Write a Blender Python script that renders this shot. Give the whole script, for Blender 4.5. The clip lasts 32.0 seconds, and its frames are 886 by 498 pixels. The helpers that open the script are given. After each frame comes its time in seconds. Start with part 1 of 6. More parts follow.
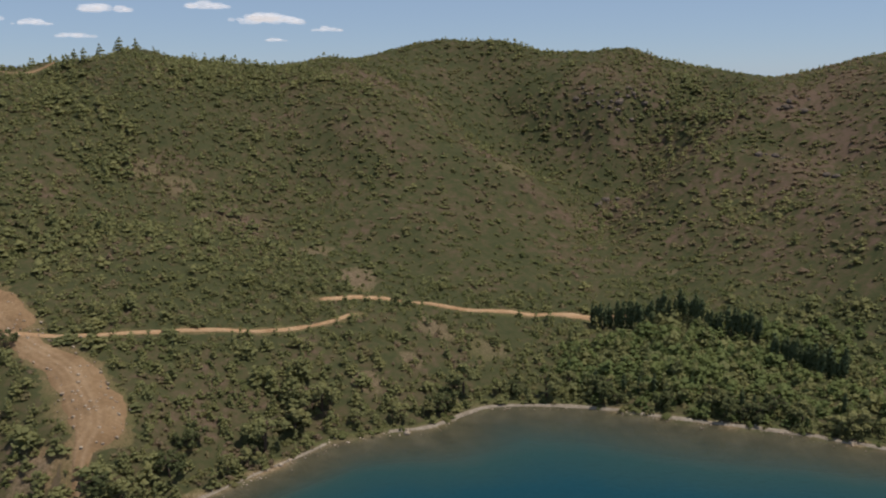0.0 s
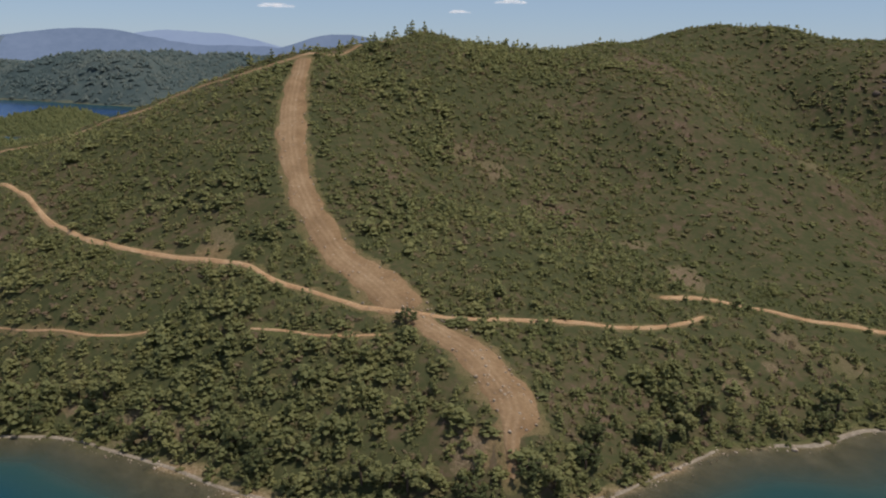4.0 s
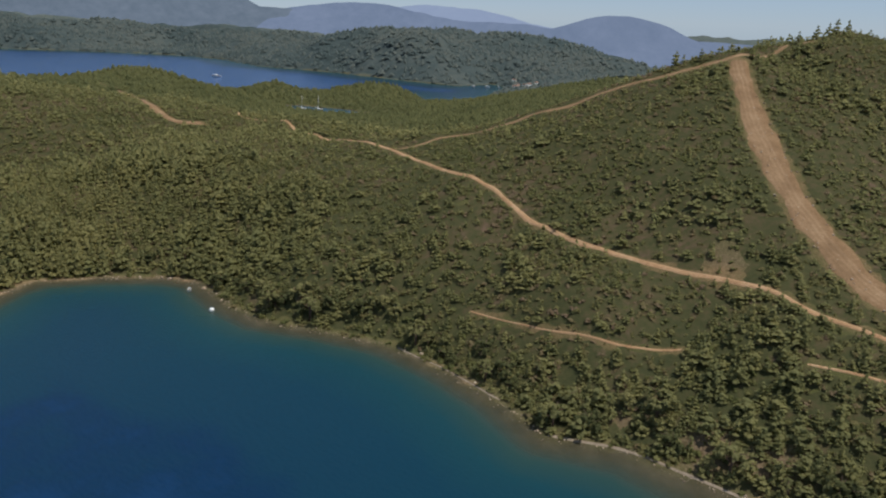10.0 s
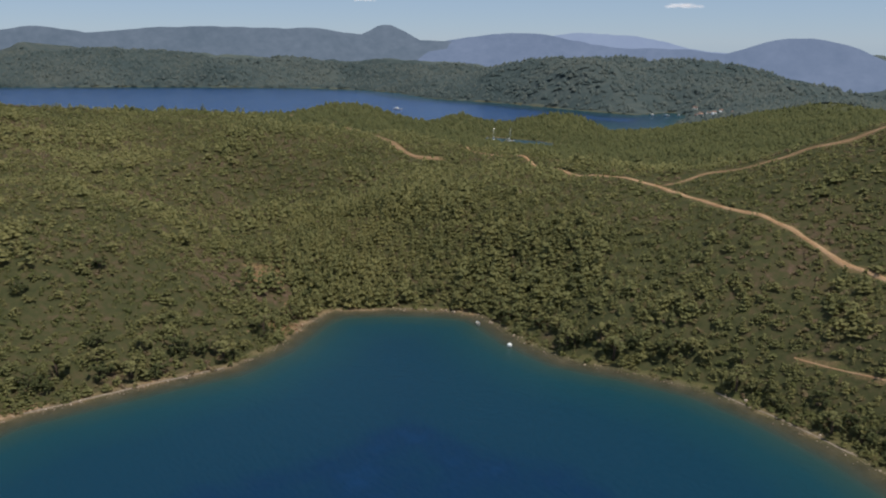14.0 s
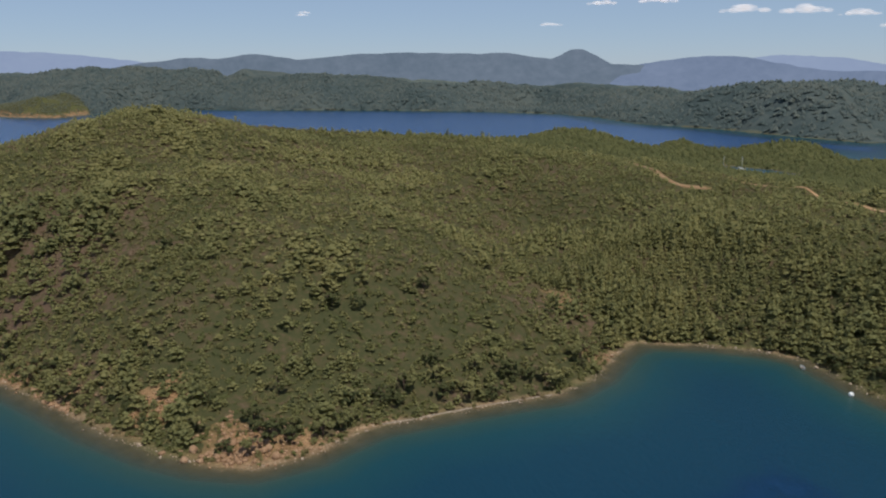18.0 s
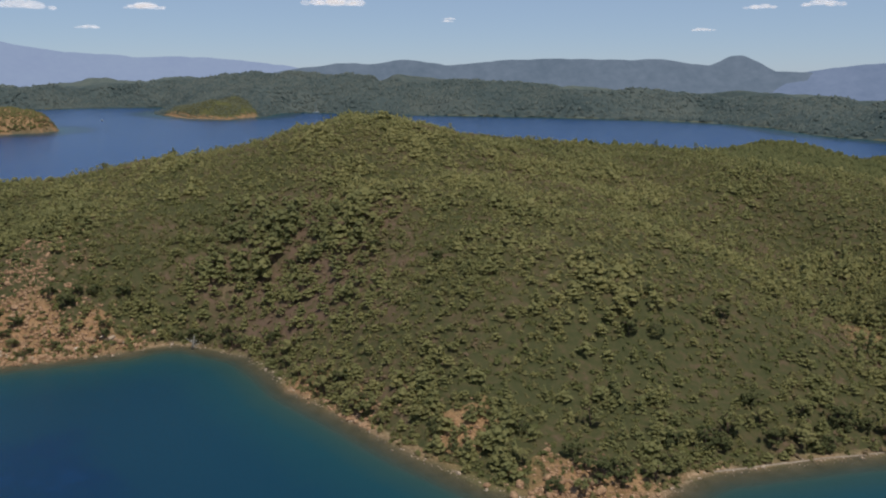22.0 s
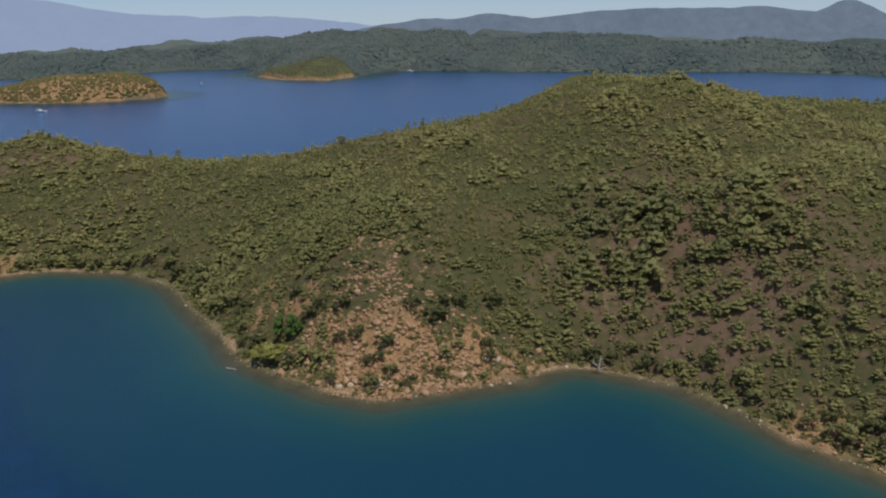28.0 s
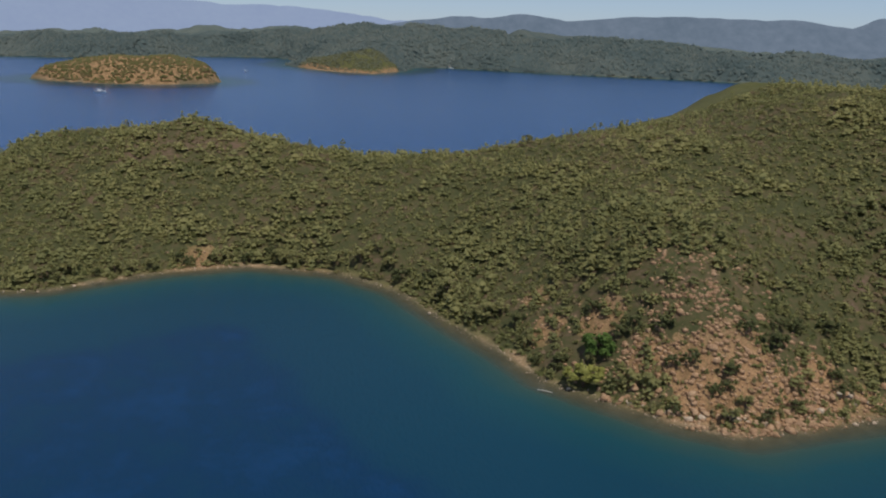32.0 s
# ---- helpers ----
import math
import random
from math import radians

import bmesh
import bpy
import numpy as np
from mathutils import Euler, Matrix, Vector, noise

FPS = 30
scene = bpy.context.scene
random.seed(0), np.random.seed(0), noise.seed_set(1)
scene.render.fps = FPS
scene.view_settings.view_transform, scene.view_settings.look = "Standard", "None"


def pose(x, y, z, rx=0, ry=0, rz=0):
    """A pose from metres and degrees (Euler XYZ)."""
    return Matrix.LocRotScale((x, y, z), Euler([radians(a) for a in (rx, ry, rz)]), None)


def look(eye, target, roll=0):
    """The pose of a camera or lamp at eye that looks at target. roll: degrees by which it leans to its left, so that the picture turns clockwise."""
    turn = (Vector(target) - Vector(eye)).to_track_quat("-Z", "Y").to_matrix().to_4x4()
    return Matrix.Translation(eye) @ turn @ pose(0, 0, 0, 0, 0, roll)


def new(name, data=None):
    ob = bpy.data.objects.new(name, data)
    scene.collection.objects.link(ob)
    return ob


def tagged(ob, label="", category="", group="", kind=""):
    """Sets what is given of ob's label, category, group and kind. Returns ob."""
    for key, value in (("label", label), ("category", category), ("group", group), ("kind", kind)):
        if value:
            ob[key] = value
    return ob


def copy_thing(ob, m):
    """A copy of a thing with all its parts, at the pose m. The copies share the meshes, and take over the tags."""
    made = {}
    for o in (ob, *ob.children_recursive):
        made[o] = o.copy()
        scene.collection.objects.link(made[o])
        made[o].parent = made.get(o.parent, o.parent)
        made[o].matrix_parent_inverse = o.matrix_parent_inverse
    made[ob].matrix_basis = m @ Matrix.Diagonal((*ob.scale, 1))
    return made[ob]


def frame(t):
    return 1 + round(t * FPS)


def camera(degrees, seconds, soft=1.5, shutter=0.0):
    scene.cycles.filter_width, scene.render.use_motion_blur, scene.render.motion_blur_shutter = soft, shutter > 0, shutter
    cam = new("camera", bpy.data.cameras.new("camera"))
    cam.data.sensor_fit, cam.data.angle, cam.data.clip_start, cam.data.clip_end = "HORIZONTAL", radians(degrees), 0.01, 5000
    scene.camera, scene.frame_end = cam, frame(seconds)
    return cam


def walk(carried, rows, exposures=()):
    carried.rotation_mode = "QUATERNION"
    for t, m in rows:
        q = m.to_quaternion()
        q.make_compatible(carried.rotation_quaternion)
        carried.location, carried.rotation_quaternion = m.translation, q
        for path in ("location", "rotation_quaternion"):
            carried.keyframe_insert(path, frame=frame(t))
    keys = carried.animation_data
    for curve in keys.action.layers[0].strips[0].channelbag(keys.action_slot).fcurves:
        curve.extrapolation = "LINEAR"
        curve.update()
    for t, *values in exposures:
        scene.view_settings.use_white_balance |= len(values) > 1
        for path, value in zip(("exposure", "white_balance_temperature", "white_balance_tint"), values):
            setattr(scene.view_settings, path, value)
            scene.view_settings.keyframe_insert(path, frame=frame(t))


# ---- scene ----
cam = camera(60.3, 32.0, soft=2.0)
PATH = [
    (0, (3.268, 4.25, 89.919), (3.122, 6.193, 89.471), -0.4),
    (0.5, (-4.335, 3.315, 90.642), (-4.54, 5.251, 90.185), -0.2),
    (1, (-12.23, 2.252, 91.853), (-12.489, 4.179, 91.387), 0.1),
    (1.5, (-19.688, 0.832, 92.961), (-19.991, 2.751, 92.486), 0.2),
    (2, (-27.346, -0.562, 93.937), (-27.701, 1.346, 93.454), 0.3),
    (2.5, (-34.678, -1.928, 94.753), (-35.077, -0.03, 94.263), 0.4),
    (3, (-41.828, -3.228, 95.65), (-42.281, -1.345, 95.151), 0.3),
    (3.5, (-48.984, -5.043, 96.673), (-49.48, -3.173, 96.164), 0.5),
    (4, (-56.86, -6.993, 97.013), (-57.402, -5.138, 96.496), 0.8),
    (4.5, (-63.913, -8.844, 97.376), (-64.499, -7.005, 96.851), 1.0),
    (6.5, (-93.075, -19.565, 100.793), (-93.825, -17.798, 100.234), 1.6),
    (7, (-101.05, -22.125, 101.567), (-101.844, -20.379, 101.001), 1.9),
    (7.5, (-108.383, -24.445, 102.427), (-109.218, -22.72, 101.853), 1.9),
    (8, (-116.379, -26.783, 103.093), (-117.259, -25.083, 102.515), 1.9),
    (8.5, (-123.69, -28.857, 103.601), (-124.61, -27.179, 103.017), 2.0),
    (9, (-131.421, -31.95, 104.077), (-132.379, -30.296, 103.491), 2.1),
    (9.5, (-138.361, -35.147, 104.457), (-139.353, -33.512, 103.871), 2.2),
    (10, (-145.544, -38.72, 104.767), (-146.568, -37.105, 104.18), 2.2),
    (10.5, (-151.818, -42.5, 104.954), (-152.871, -40.904, 104.368), 2.3),
    (11, (-158.174, -46.733, 105.482), (-159.264, -45.159, 104.901), 2.0),
    (11.5, (-164.216, -51.113, 105.796), (-165.34, -49.561, 105.224), 1.8),
    (12, (-170.735, -55.673, 106.065), (-171.896, -54.146, 105.501), 1.6),
    (12.5, (-175.698, -59.764, 106.614), (-176.892, -58.26, 106.055), 1.3),
    (13, (-181.434, -65.431, 107.155), (-182.67, -63.956, 106.608), 0.9),
    (13.5, (-186.541, -70.09, 107.687), (-187.815, -68.645, 107.15), 0.6),
    (14, (-191.76, -74.816, 107.87), (-193.076, -73.405, 107.343), 0.3),
    (14.5, (-197.195, -79.902, 107.822), (-198.545, -78.521, 107.305), 0.2),
    (16.5, (-216.378, -100.86, 108.836), (-217.878, -99.629, 108.351), -0.5),
    (17, (-221.194, -106.207, 109.139), (-222.73, -105.019, 108.662), -0.6),
    (17.5, (-225.983, -111.425, 109.49), (-227.552, -110.279, 109.016), -0.4),
    (18, (-231.231, -116.712, 109.589), (-232.837, -115.618, 109.119), -0.2),
    (18.5, (-236.532, -121.442, 109.612), (-238.169, -120.393, 109.145), -0.1),
    (19, (-241.636, -126.482, 109.619), (-243.306, -125.483, 109.156), -0.1),
    (19.5, (-246.581, -131.018, 109.596), (-248.28, -130.069, 109.137), -0.0),
    (20, (-252.438, -135.979, 109.375), (-254.167, -135.082, 108.921), 0.1),
    (20.5, (-258.534, -141.833, 109.387), (-260.281, -140.971, 108.935), 0.4),
    (21, (-264.832, -147.899, 109.683), (-266.592, -147.063, 109.232), 0.5),
    (21.5, (-270.977, -154.094, 109.989), (-272.741, -153.267, 109.538), 0.4),
    (22, (-277.804, -160.709, 110.519), (-279.572, -159.893, 110.063), 0.1),
    (22.5, (-284.865, -167.566, 111.042), (-286.635, -166.758, 110.582), -0.1),
    (23, (-293.159, -174.679, 111.617), (-294.934, -173.882, 111.151), -0.4),
    (23.5, (-301.732, -181.331, 111.901), (-303.508, -180.545, 111.425), -0.6),
    (24, (-311.424, -188.686, 112.063), (-313.204, -187.913, 111.579), -0.9),
    (24.5, (-320.769, -196.07, 112.216), (-322.552, -195.308, 111.724), -1.1),
    (25, (-331.216, -204.062, 112.394), (-333.001, -203.312, 111.891), -1.2),
    (25.5, (-341.169, -212.033, 112.403), (-342.956, -211.293, 111.891), -1.3),
    (27.5, (-380.171, -249.9, 112.293), (-381.96, -249.199, 111.738), -1.4),
    (28, (-389.702, -260.567, 111.813), (-391.491, -259.874, 111.25), -1.3),
    (28.5, (-398.389, -271.188, 111.251), (-400.176, -270.492, 110.686), -0.9),
    (29, (-407.218, -282.443, 110.851), (-409.004, -281.748, 110.282), -0.6),
    (29.5, (-415.518, -293.385, 110.107), (-417.304, -292.686, 109.537), 0.1),
    (30, (-423.532, -305.021, 109.689), (-425.317, -304.321, 109.12), 0.8),
    (30.5, (-430.64, -316.76, 109.352), (-432.424, -316.056, 108.784), 1.4),
    (31, (-438.455, -328.835, 109.03), (-440.237, -328.127, 108.463), 1.5),
    (31.5, (-445.833, -340.486, 108.487), (-447.614, -339.772, 107.921), 1.7),
    (32, (-454.03, -352.847, 108.184), (-455.809, -352.128, 107.618), 1.6),
]
walk(cam, [(t, look(eye, target, roll)) for t, eye, target, roll in PATH])

# ---------------------------------------------------------------- world, sun, exposure
SUN_AZ, SUN_EL = 90.0, 67.0   # degrees clockwise from +y, and above the horizon
world = bpy.data.worlds.new("sky")
scene.world = world
world.use_nodes = True
wn = world.node_tree.nodes
sky = wn.new("ShaderNodeTexSky")
sky.sky_type, sky.sun_disc = "NISHITA", False
sky.sun_elevation, sky.sun_rotation = radians(SUN_EL), radians(SUN_AZ)
sky.air_density, sky.dust_density, sky.ozone_density, sky.altitude = 0.75, 0.1, 4.0, 300
wn["Background"].inputs["Strength"].default_value = 0.073
tone = wn.new("ShaderNodeMix")
tone.data_type, tone.blend_type = "RGBA", "MULTIPLY"
tone.inputs["Factor"].default_value, tone.inputs["B"].default_value = 1.0, (0.88, 0.915, 1.01, 1)
world.node_tree.links.new(sky.outputs["Color"], tone.inputs["A"])
veil = wn.new("ShaderNodeMix")          # summer haze over the whole sky
veil.data_type = "RGBA"
veil.inputs["Factor"].default_value, veil.inputs["B"].default_value = 0.62, (3.55, 4.60, 6.05, 1)
world.node_tree.links.new(tone.outputs["Result"], veil.inputs["A"])
world.node_tree.links.new(veil.outputs["Result"], wn["Background"].inputs["Color"])

sun = new("sun", bpy.data.lights.new("sun", "SUN"))
sun.data.energy, sun.data.angle, sun.data.color = 2.85, radians(0.53), (1.0, 0.95, 0.86)
sun_dir = Vector((math.sin(radians(SUN_AZ)) * math.cos(radians(SUN_EL)), math.cos(radians(SUN_AZ)) * math.cos(radians(SUN_EL)), math.sin(radians(SUN_EL))))
sun.matrix_world = look(sun_dir * 600, (0, 0, 0))
scene.view_settings.exposure = 0.33


# ---------------------------------------------------------------- materials
def material(name, rough=0.9, spec=0.25):
    m = bpy.data.materials.new(name)
    m.use_nodes = True
    b = m.node_tree.nodes["Principled BSDF"]
    b.inputs["Roughness"].default_value = rough
    b.inputs["Specular IOR Level"].default_value = spec
    return m, m.node_tree.nodes, m.node_tree.links, b


def ramp(nodes, links, source, stops):
    r = nodes.new("ShaderNodeValToRGB")
    while len(r.color_ramp.elements) < len(stops):
        r.color_ramp.elements.new(0.5)
    for e, (p, c) in zip(r.color_ramp.elements, stops):
        e.position, e.color = p, (*c, 1)
    links.new(source, r.inputs["Fac"])
    return r.outputs["Color"]


def noise_node(nodes, links, scale, detail=4.0, rough=0.6, vector=None):
    n = nodes.new("ShaderNodeTexNoise")
    n.inputs["Scale"].default_value, n.inputs["Detail"].default_value, n.inputs["Roughness"].default_value = scale, detail, rough
    if vector is None:
        g = nodes.new("ShaderNodeNewGeometry")
        vector = g.outputs["Position"]
    links.new(vector, n.inputs["Vector"])
    return n.outputs["Fac"]


def mix_color(nodes, links, fac, a, b, blend="MIX"):
    n = nodes.new("ShaderNodeMix")
    n.data_type, n.blend_type = "RGBA", blend
    for socket, v in ((n.inputs["Factor"], fac), (n.inputs["A"], a), (n.inputs["B"], b)):
        if isinstance(v, (int, float)):
            socket.default_value = v
        elif isinstance(v, tuple):
            socket.default_value = (*v, 1)
        else:
            links.new(v, socket)
    return n.outputs["Result"]


def math_node(nodes, links, op, a, b=0.0, clamp=False):
    n = nodes.new("ShaderNodeMath")
    n.operation, n.use_clamp = op, clamp
    for socket, v in zip(n.inputs, (a, b)):
        if isinstance(v, (int, float)):
            socket.default_value = v
        else:
            links.new(v, socket)
    return n.outputs[0]


def attribute(nodes, name):
    a = nodes.new("ShaderNodeAttribute")
    a.attribute_name = name
    return a.outputs["Fac"]


def bump(nodes, links, bsdf, height, strength, distance):
    b = nodes.new("ShaderNodeBump")
    b.inputs["Strength"].default_value, b.inputs["Distance"].default_value = strength, distance
    links.new(height, b.inputs["Height"])
    links.new(b.outputs["Normal"], bsdf.inputs["Normal"])


def mottled(name, stops, scale, fine=None, rough=0.9, spec=0.2, relief=0.3, distance=0.2):
    """A surface whose colour runs over the stops with noise at two scales."""
    m, n, l, b = material(name, rough, spec)
    big = noise_node(n, l, scale, 5, 0.65)
    small = noise_node(n, l, fine or scale * 9, 4, 0.7)
    both = math_node(n, l, "ADD", math_node(n, l, "MULTIPLY", big, 0.6), math_node(n, l, "MULTIPLY", small, 0.4))
    l.new(ramp(n, l, both, stops), b.inputs["Base Color"])
    bump(n, l, b, small, relief, distance)
    return m


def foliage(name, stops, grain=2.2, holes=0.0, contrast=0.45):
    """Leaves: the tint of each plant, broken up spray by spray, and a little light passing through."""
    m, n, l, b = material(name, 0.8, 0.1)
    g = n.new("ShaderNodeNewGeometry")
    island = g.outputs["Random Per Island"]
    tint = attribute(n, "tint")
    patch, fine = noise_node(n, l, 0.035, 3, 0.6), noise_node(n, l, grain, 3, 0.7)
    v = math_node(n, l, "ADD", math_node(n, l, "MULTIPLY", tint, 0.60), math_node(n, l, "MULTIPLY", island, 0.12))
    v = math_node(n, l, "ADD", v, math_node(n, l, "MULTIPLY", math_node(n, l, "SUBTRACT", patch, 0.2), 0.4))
    # fine noise: leaf tone, plus shade of the gaps between leaves as colour
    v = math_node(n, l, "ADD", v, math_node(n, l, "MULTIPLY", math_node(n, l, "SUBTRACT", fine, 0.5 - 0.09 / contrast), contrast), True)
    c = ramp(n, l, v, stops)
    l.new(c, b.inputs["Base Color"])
    t = n.new("ShaderNodeBsdfTranslucent")
    l.new(c, t.inputs["Color"])
    mixer = n.new("ShaderNodeMixShader")
    mixer.inputs["Fac"].default_value = 0.52
    l.new(b.outputs["BSDF"], mixer.inputs[1])
    l.new(t.outputs["BSDF"], mixer.inputs[2])
    bump(n, l, b, fine, 0.6, 0.5)
    out = mixer.outputs["Shader"]
    if holes:
        # gaps between the sprays
        gap = n.new("ShaderNodeBsdfTransparent")
        cut = math_node(n, l, "GREATER_THAN", noise_node(n, l, grain * 0.9, 2, 0.6), holes)
        cover = n.new("ShaderNodeMixShader")
        l.new(cut, cover.inputs["Fac"])
        l.new(gap.outputs["BSDF"], cover.inputs[1])
        l.new(out, cover.inputs[2])
        out = cover.outputs["Shader"]
    l.new(out, n["Material Output"].inputs["Surface"])
    return m


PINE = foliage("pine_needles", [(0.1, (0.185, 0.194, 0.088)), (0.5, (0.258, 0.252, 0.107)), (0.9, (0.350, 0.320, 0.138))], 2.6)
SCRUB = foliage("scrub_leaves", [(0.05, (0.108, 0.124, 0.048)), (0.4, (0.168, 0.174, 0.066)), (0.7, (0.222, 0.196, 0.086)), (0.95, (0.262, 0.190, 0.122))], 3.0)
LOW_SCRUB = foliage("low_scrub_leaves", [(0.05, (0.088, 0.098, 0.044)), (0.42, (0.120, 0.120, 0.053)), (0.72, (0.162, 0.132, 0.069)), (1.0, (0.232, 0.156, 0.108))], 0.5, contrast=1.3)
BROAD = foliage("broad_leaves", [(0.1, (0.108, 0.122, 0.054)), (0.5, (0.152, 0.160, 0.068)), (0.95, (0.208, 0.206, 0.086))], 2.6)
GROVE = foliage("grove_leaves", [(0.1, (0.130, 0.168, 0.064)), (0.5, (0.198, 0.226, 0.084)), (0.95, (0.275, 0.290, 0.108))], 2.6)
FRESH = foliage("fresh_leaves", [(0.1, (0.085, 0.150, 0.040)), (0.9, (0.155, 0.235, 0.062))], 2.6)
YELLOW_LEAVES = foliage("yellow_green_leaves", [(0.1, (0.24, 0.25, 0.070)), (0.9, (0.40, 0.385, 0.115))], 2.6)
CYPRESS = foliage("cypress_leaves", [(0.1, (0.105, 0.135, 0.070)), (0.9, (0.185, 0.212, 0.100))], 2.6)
# far pines: distance haze is put into the leaf colour as blue-grey
HAZED_WOOD = foliage("far_woods", [(0.05, (0.076, 0.110, 0.112)), (0.5, (0.126, 0.162, 0.156)), (1.0, (0.182, 0.206, 0.184))], 0.35, contrast=0.9)
# olive of the lagoon headland, blued in its colour for haze
HAZED_HEAD_SCRUB = foliage("headland_scrub", [(0.1, (0.104, 0.122, 0.082)), (0.5, (0.152, 0.164, 0.106)), (0.95, (0.205, 0.200, 0.132))], 0.8)
BARK = mottled("bark", [(0.3, (0.07, 0.045, 0.03)), (0.7, (0.16, 0.11, 0.08))], 3.0)


def earth(name, stops, scale, fine):
    """Bare driven ground: mottled earth, paler in the wheel ruts, with scattered stones."""
    m, n, l, b = material(name, 0.95, 0.1)
    big, small, grit = noise_node(n, l, scale, 5, 0.65), noise_node(n, l, fine, 4, 0.7), noise_node(n, l, fine * 3.5, 2, 0.6)
    both = math_node(n, l, "ADD", math_node(n, l, "MULTIPLY", big, 0.6), math_node(n, l, "MULTIPLY", small, 0.4))
    c = ramp(n, l, both, stops)
    worn = math_node(n, l, "MULTIPLY", attribute(n, "rut"), math_node(n, l, "MULTIPLY", big, 0.55), True)
    c = mix_color(n, l, worn, c, (0.40, 0.28, 0.18))
    c = mix_color(n, l, ramp(n, l, grit, [(0.60, (0, 0, 0)), (0.68, (0.7, 0.7, 0.7))]), c, (0.16, 0.105, 0.062))
    l.new(c, b.inputs["Base Color"])
    bump(n, l, b, small, 0.7, 0.4)
    return m


EARTH = earth("road_earth", [(0.3, (0.125, 0.075, 0.039)), (0.5, (0.215, 0.132, 0.070)), (0.7, (0.315, 0.212, 0.125))], 0.11, 1.1)
TRACK_EARTH = earth("track_earth", [(0.3, (0.24, 0.128, 0.062)), (0.5, (0.39, 0.235, 0.125)), (0.7, (0.50, 0.345, 0.215))], 0.16, 1.6)
ROCK = mottled("shore_rock", [(0.25, (0.17, 0.125, 0.09)), (0.5, (0.38, 0.29, 0.21)), (0.8, (0.58, 0.50, 0.41))], 0.3, 2.2, relief=0.7, distance=0.3)
RED_ROCK = mottled("red_rock", [(0.2, (0.13, 0.074, 0.044)), (0.5, (0.32, 0.195, 0.112)), (0.8, (0.52, 0.375, 0.25))], 0.25, 2.0, relief=0.8, distance=0.4)
DARK_ROCK = mottled("dark_rock", [(0.2, (0.060, 0.048, 0.040)), (0.5, (0.130, 0.098, 0.076)), (0.8, (0.230, 0.170, 0.130))], 0.25, 2.0, relief=0.8, distance=0.4)
DEAD_WOOD = mottled("dead_wood", [(0.3, (0.30, 0.26, 0.22)), (0.7, (0.52, 0.48, 0.42))], 2.0)
WHITE_PAINT = mottled("white_paint", [(0.3, (0.72, 0.72, 0.70)), (0.7, (0.82, 0.82, 0.80))], 1.0, rough=0.4, relief=0.02)


def ground_material():
    m, n, l, b = material("hillside", 0.95, 0.1)
    big, mid, small = noise_node(n, l, 0.02, 5, 0.6), noise_node(n, l, 0.16, 5, 0.65), noise_node(n, l, 1.4, 4, 0.7)
    base = ramp(n, l, math_node(n, l, "ADD", math_node(n, l, "MULTIPLY", mid, 0.6), math_node(n, l, "MULTIPLY", small, 0.4)),
                [(0.3, (0.048, 0.052, 0.020)), (0.5, (0.078, 0.078, 0.030)), (0.64, (0.112, 0.096, 0.044)), (0.8, (0.19, 0.135, 0.072))])
    dry = ramp(n, l, math_node(n, l, "ADD", math_node(n, l, "MULTIPLY", small, 0.6), math_node(n, l, "MULTIPLY", mid, 0.4)), [(0.32, (0.115, 0.066, 0.036)), (0.47, (0.250, 0.142, 0.074)), (0.60, (0.360, 0.218, 0.118)), (0.75, (0.48, 0.33, 0.20))])
    tuft = noise_node(n, l, 0.75, 4, 0.75)
    base = mix_color(n, l, ramp(n, l, tuft, [(0.42, (0, 0, 0)), (0.58, (1, 1, 1))]), base, (0.082, 0.086, 0.031))
    base = mix_color(n, l, math_node(n, l, "MULTIPLY", attribute(n, "dry"), 0.55, True), base, ramp(n, l, small, [(0.3, (0.080, 0.062, 0.032)), (0.7, (0.165, 0.124, 0.066))]))
    bare = math_node(n, l, "MULTIPLY", attribute(n, "bare"), math_node(n, l, "MULTIPLY", math_node(n, l, "SUBTRACT", tuft, 0.15), 3.4), True)
    dull = ramp(n, l, small, [(0.3, (0.085, 0.060, 0.037)), (0.5, (0.155, 0.108, 0.068)), (0.75, (0.265, 0.192, 0.130))])
    dry = mix_color(n, l, attribute(n, "red"), dull, dry)
    c = mix_color(n, l, bare, base, dry)
    stone = ramp(n, l, math_node(n, l, "ADD", math_node(n, l, "MULTIPLY", tuft, 0.5), math_node(n, l, "MULTIPLY", small, 0.5)),
                 [(0.32, (0.09, 0.056, 0.034)), (0.5, (0.28, 0.18, 0.105)), (0.62, (0.47, 0.34, 0.23)), (0.78, (0.58, 0.48, 0.37))])
    c = mix_color(n, l, attribute(n, "stony"), c, stone)
    bed = ramp(n, l, math_node(n, l, "ADD", math_node(n, l, "MULTIPLY", mid, 0.7), math_node(n, l, "MULTIPLY", small, 0.3)),
               [(0.3, (0.036, 0.036, 0.022)), (0.5, (0.092, 0.080, 0.050)), (0.75, (0.175, 0.145, 0.095))])
    c = mix_color(n, l, attribute(n, "wet"), c, bed)
    # green of the far woods with haze put into the colour
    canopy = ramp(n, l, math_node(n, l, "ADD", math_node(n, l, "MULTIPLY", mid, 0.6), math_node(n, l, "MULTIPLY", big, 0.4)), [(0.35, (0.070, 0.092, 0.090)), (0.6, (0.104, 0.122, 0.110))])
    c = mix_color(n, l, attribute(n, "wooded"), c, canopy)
    c = mix_color(n, l, math_node(n, l, "MULTIPLY", big, 0.2), c, (0.07, 0.062, 0.022))
    l.new(c, b.inputs["Base Color"])
    bump(n, l, b, math_node(n, l, "ADD", mid, math_node(n, l, "MULTIPLY", small, 0.4)), 0.6, 1.2)
    return m


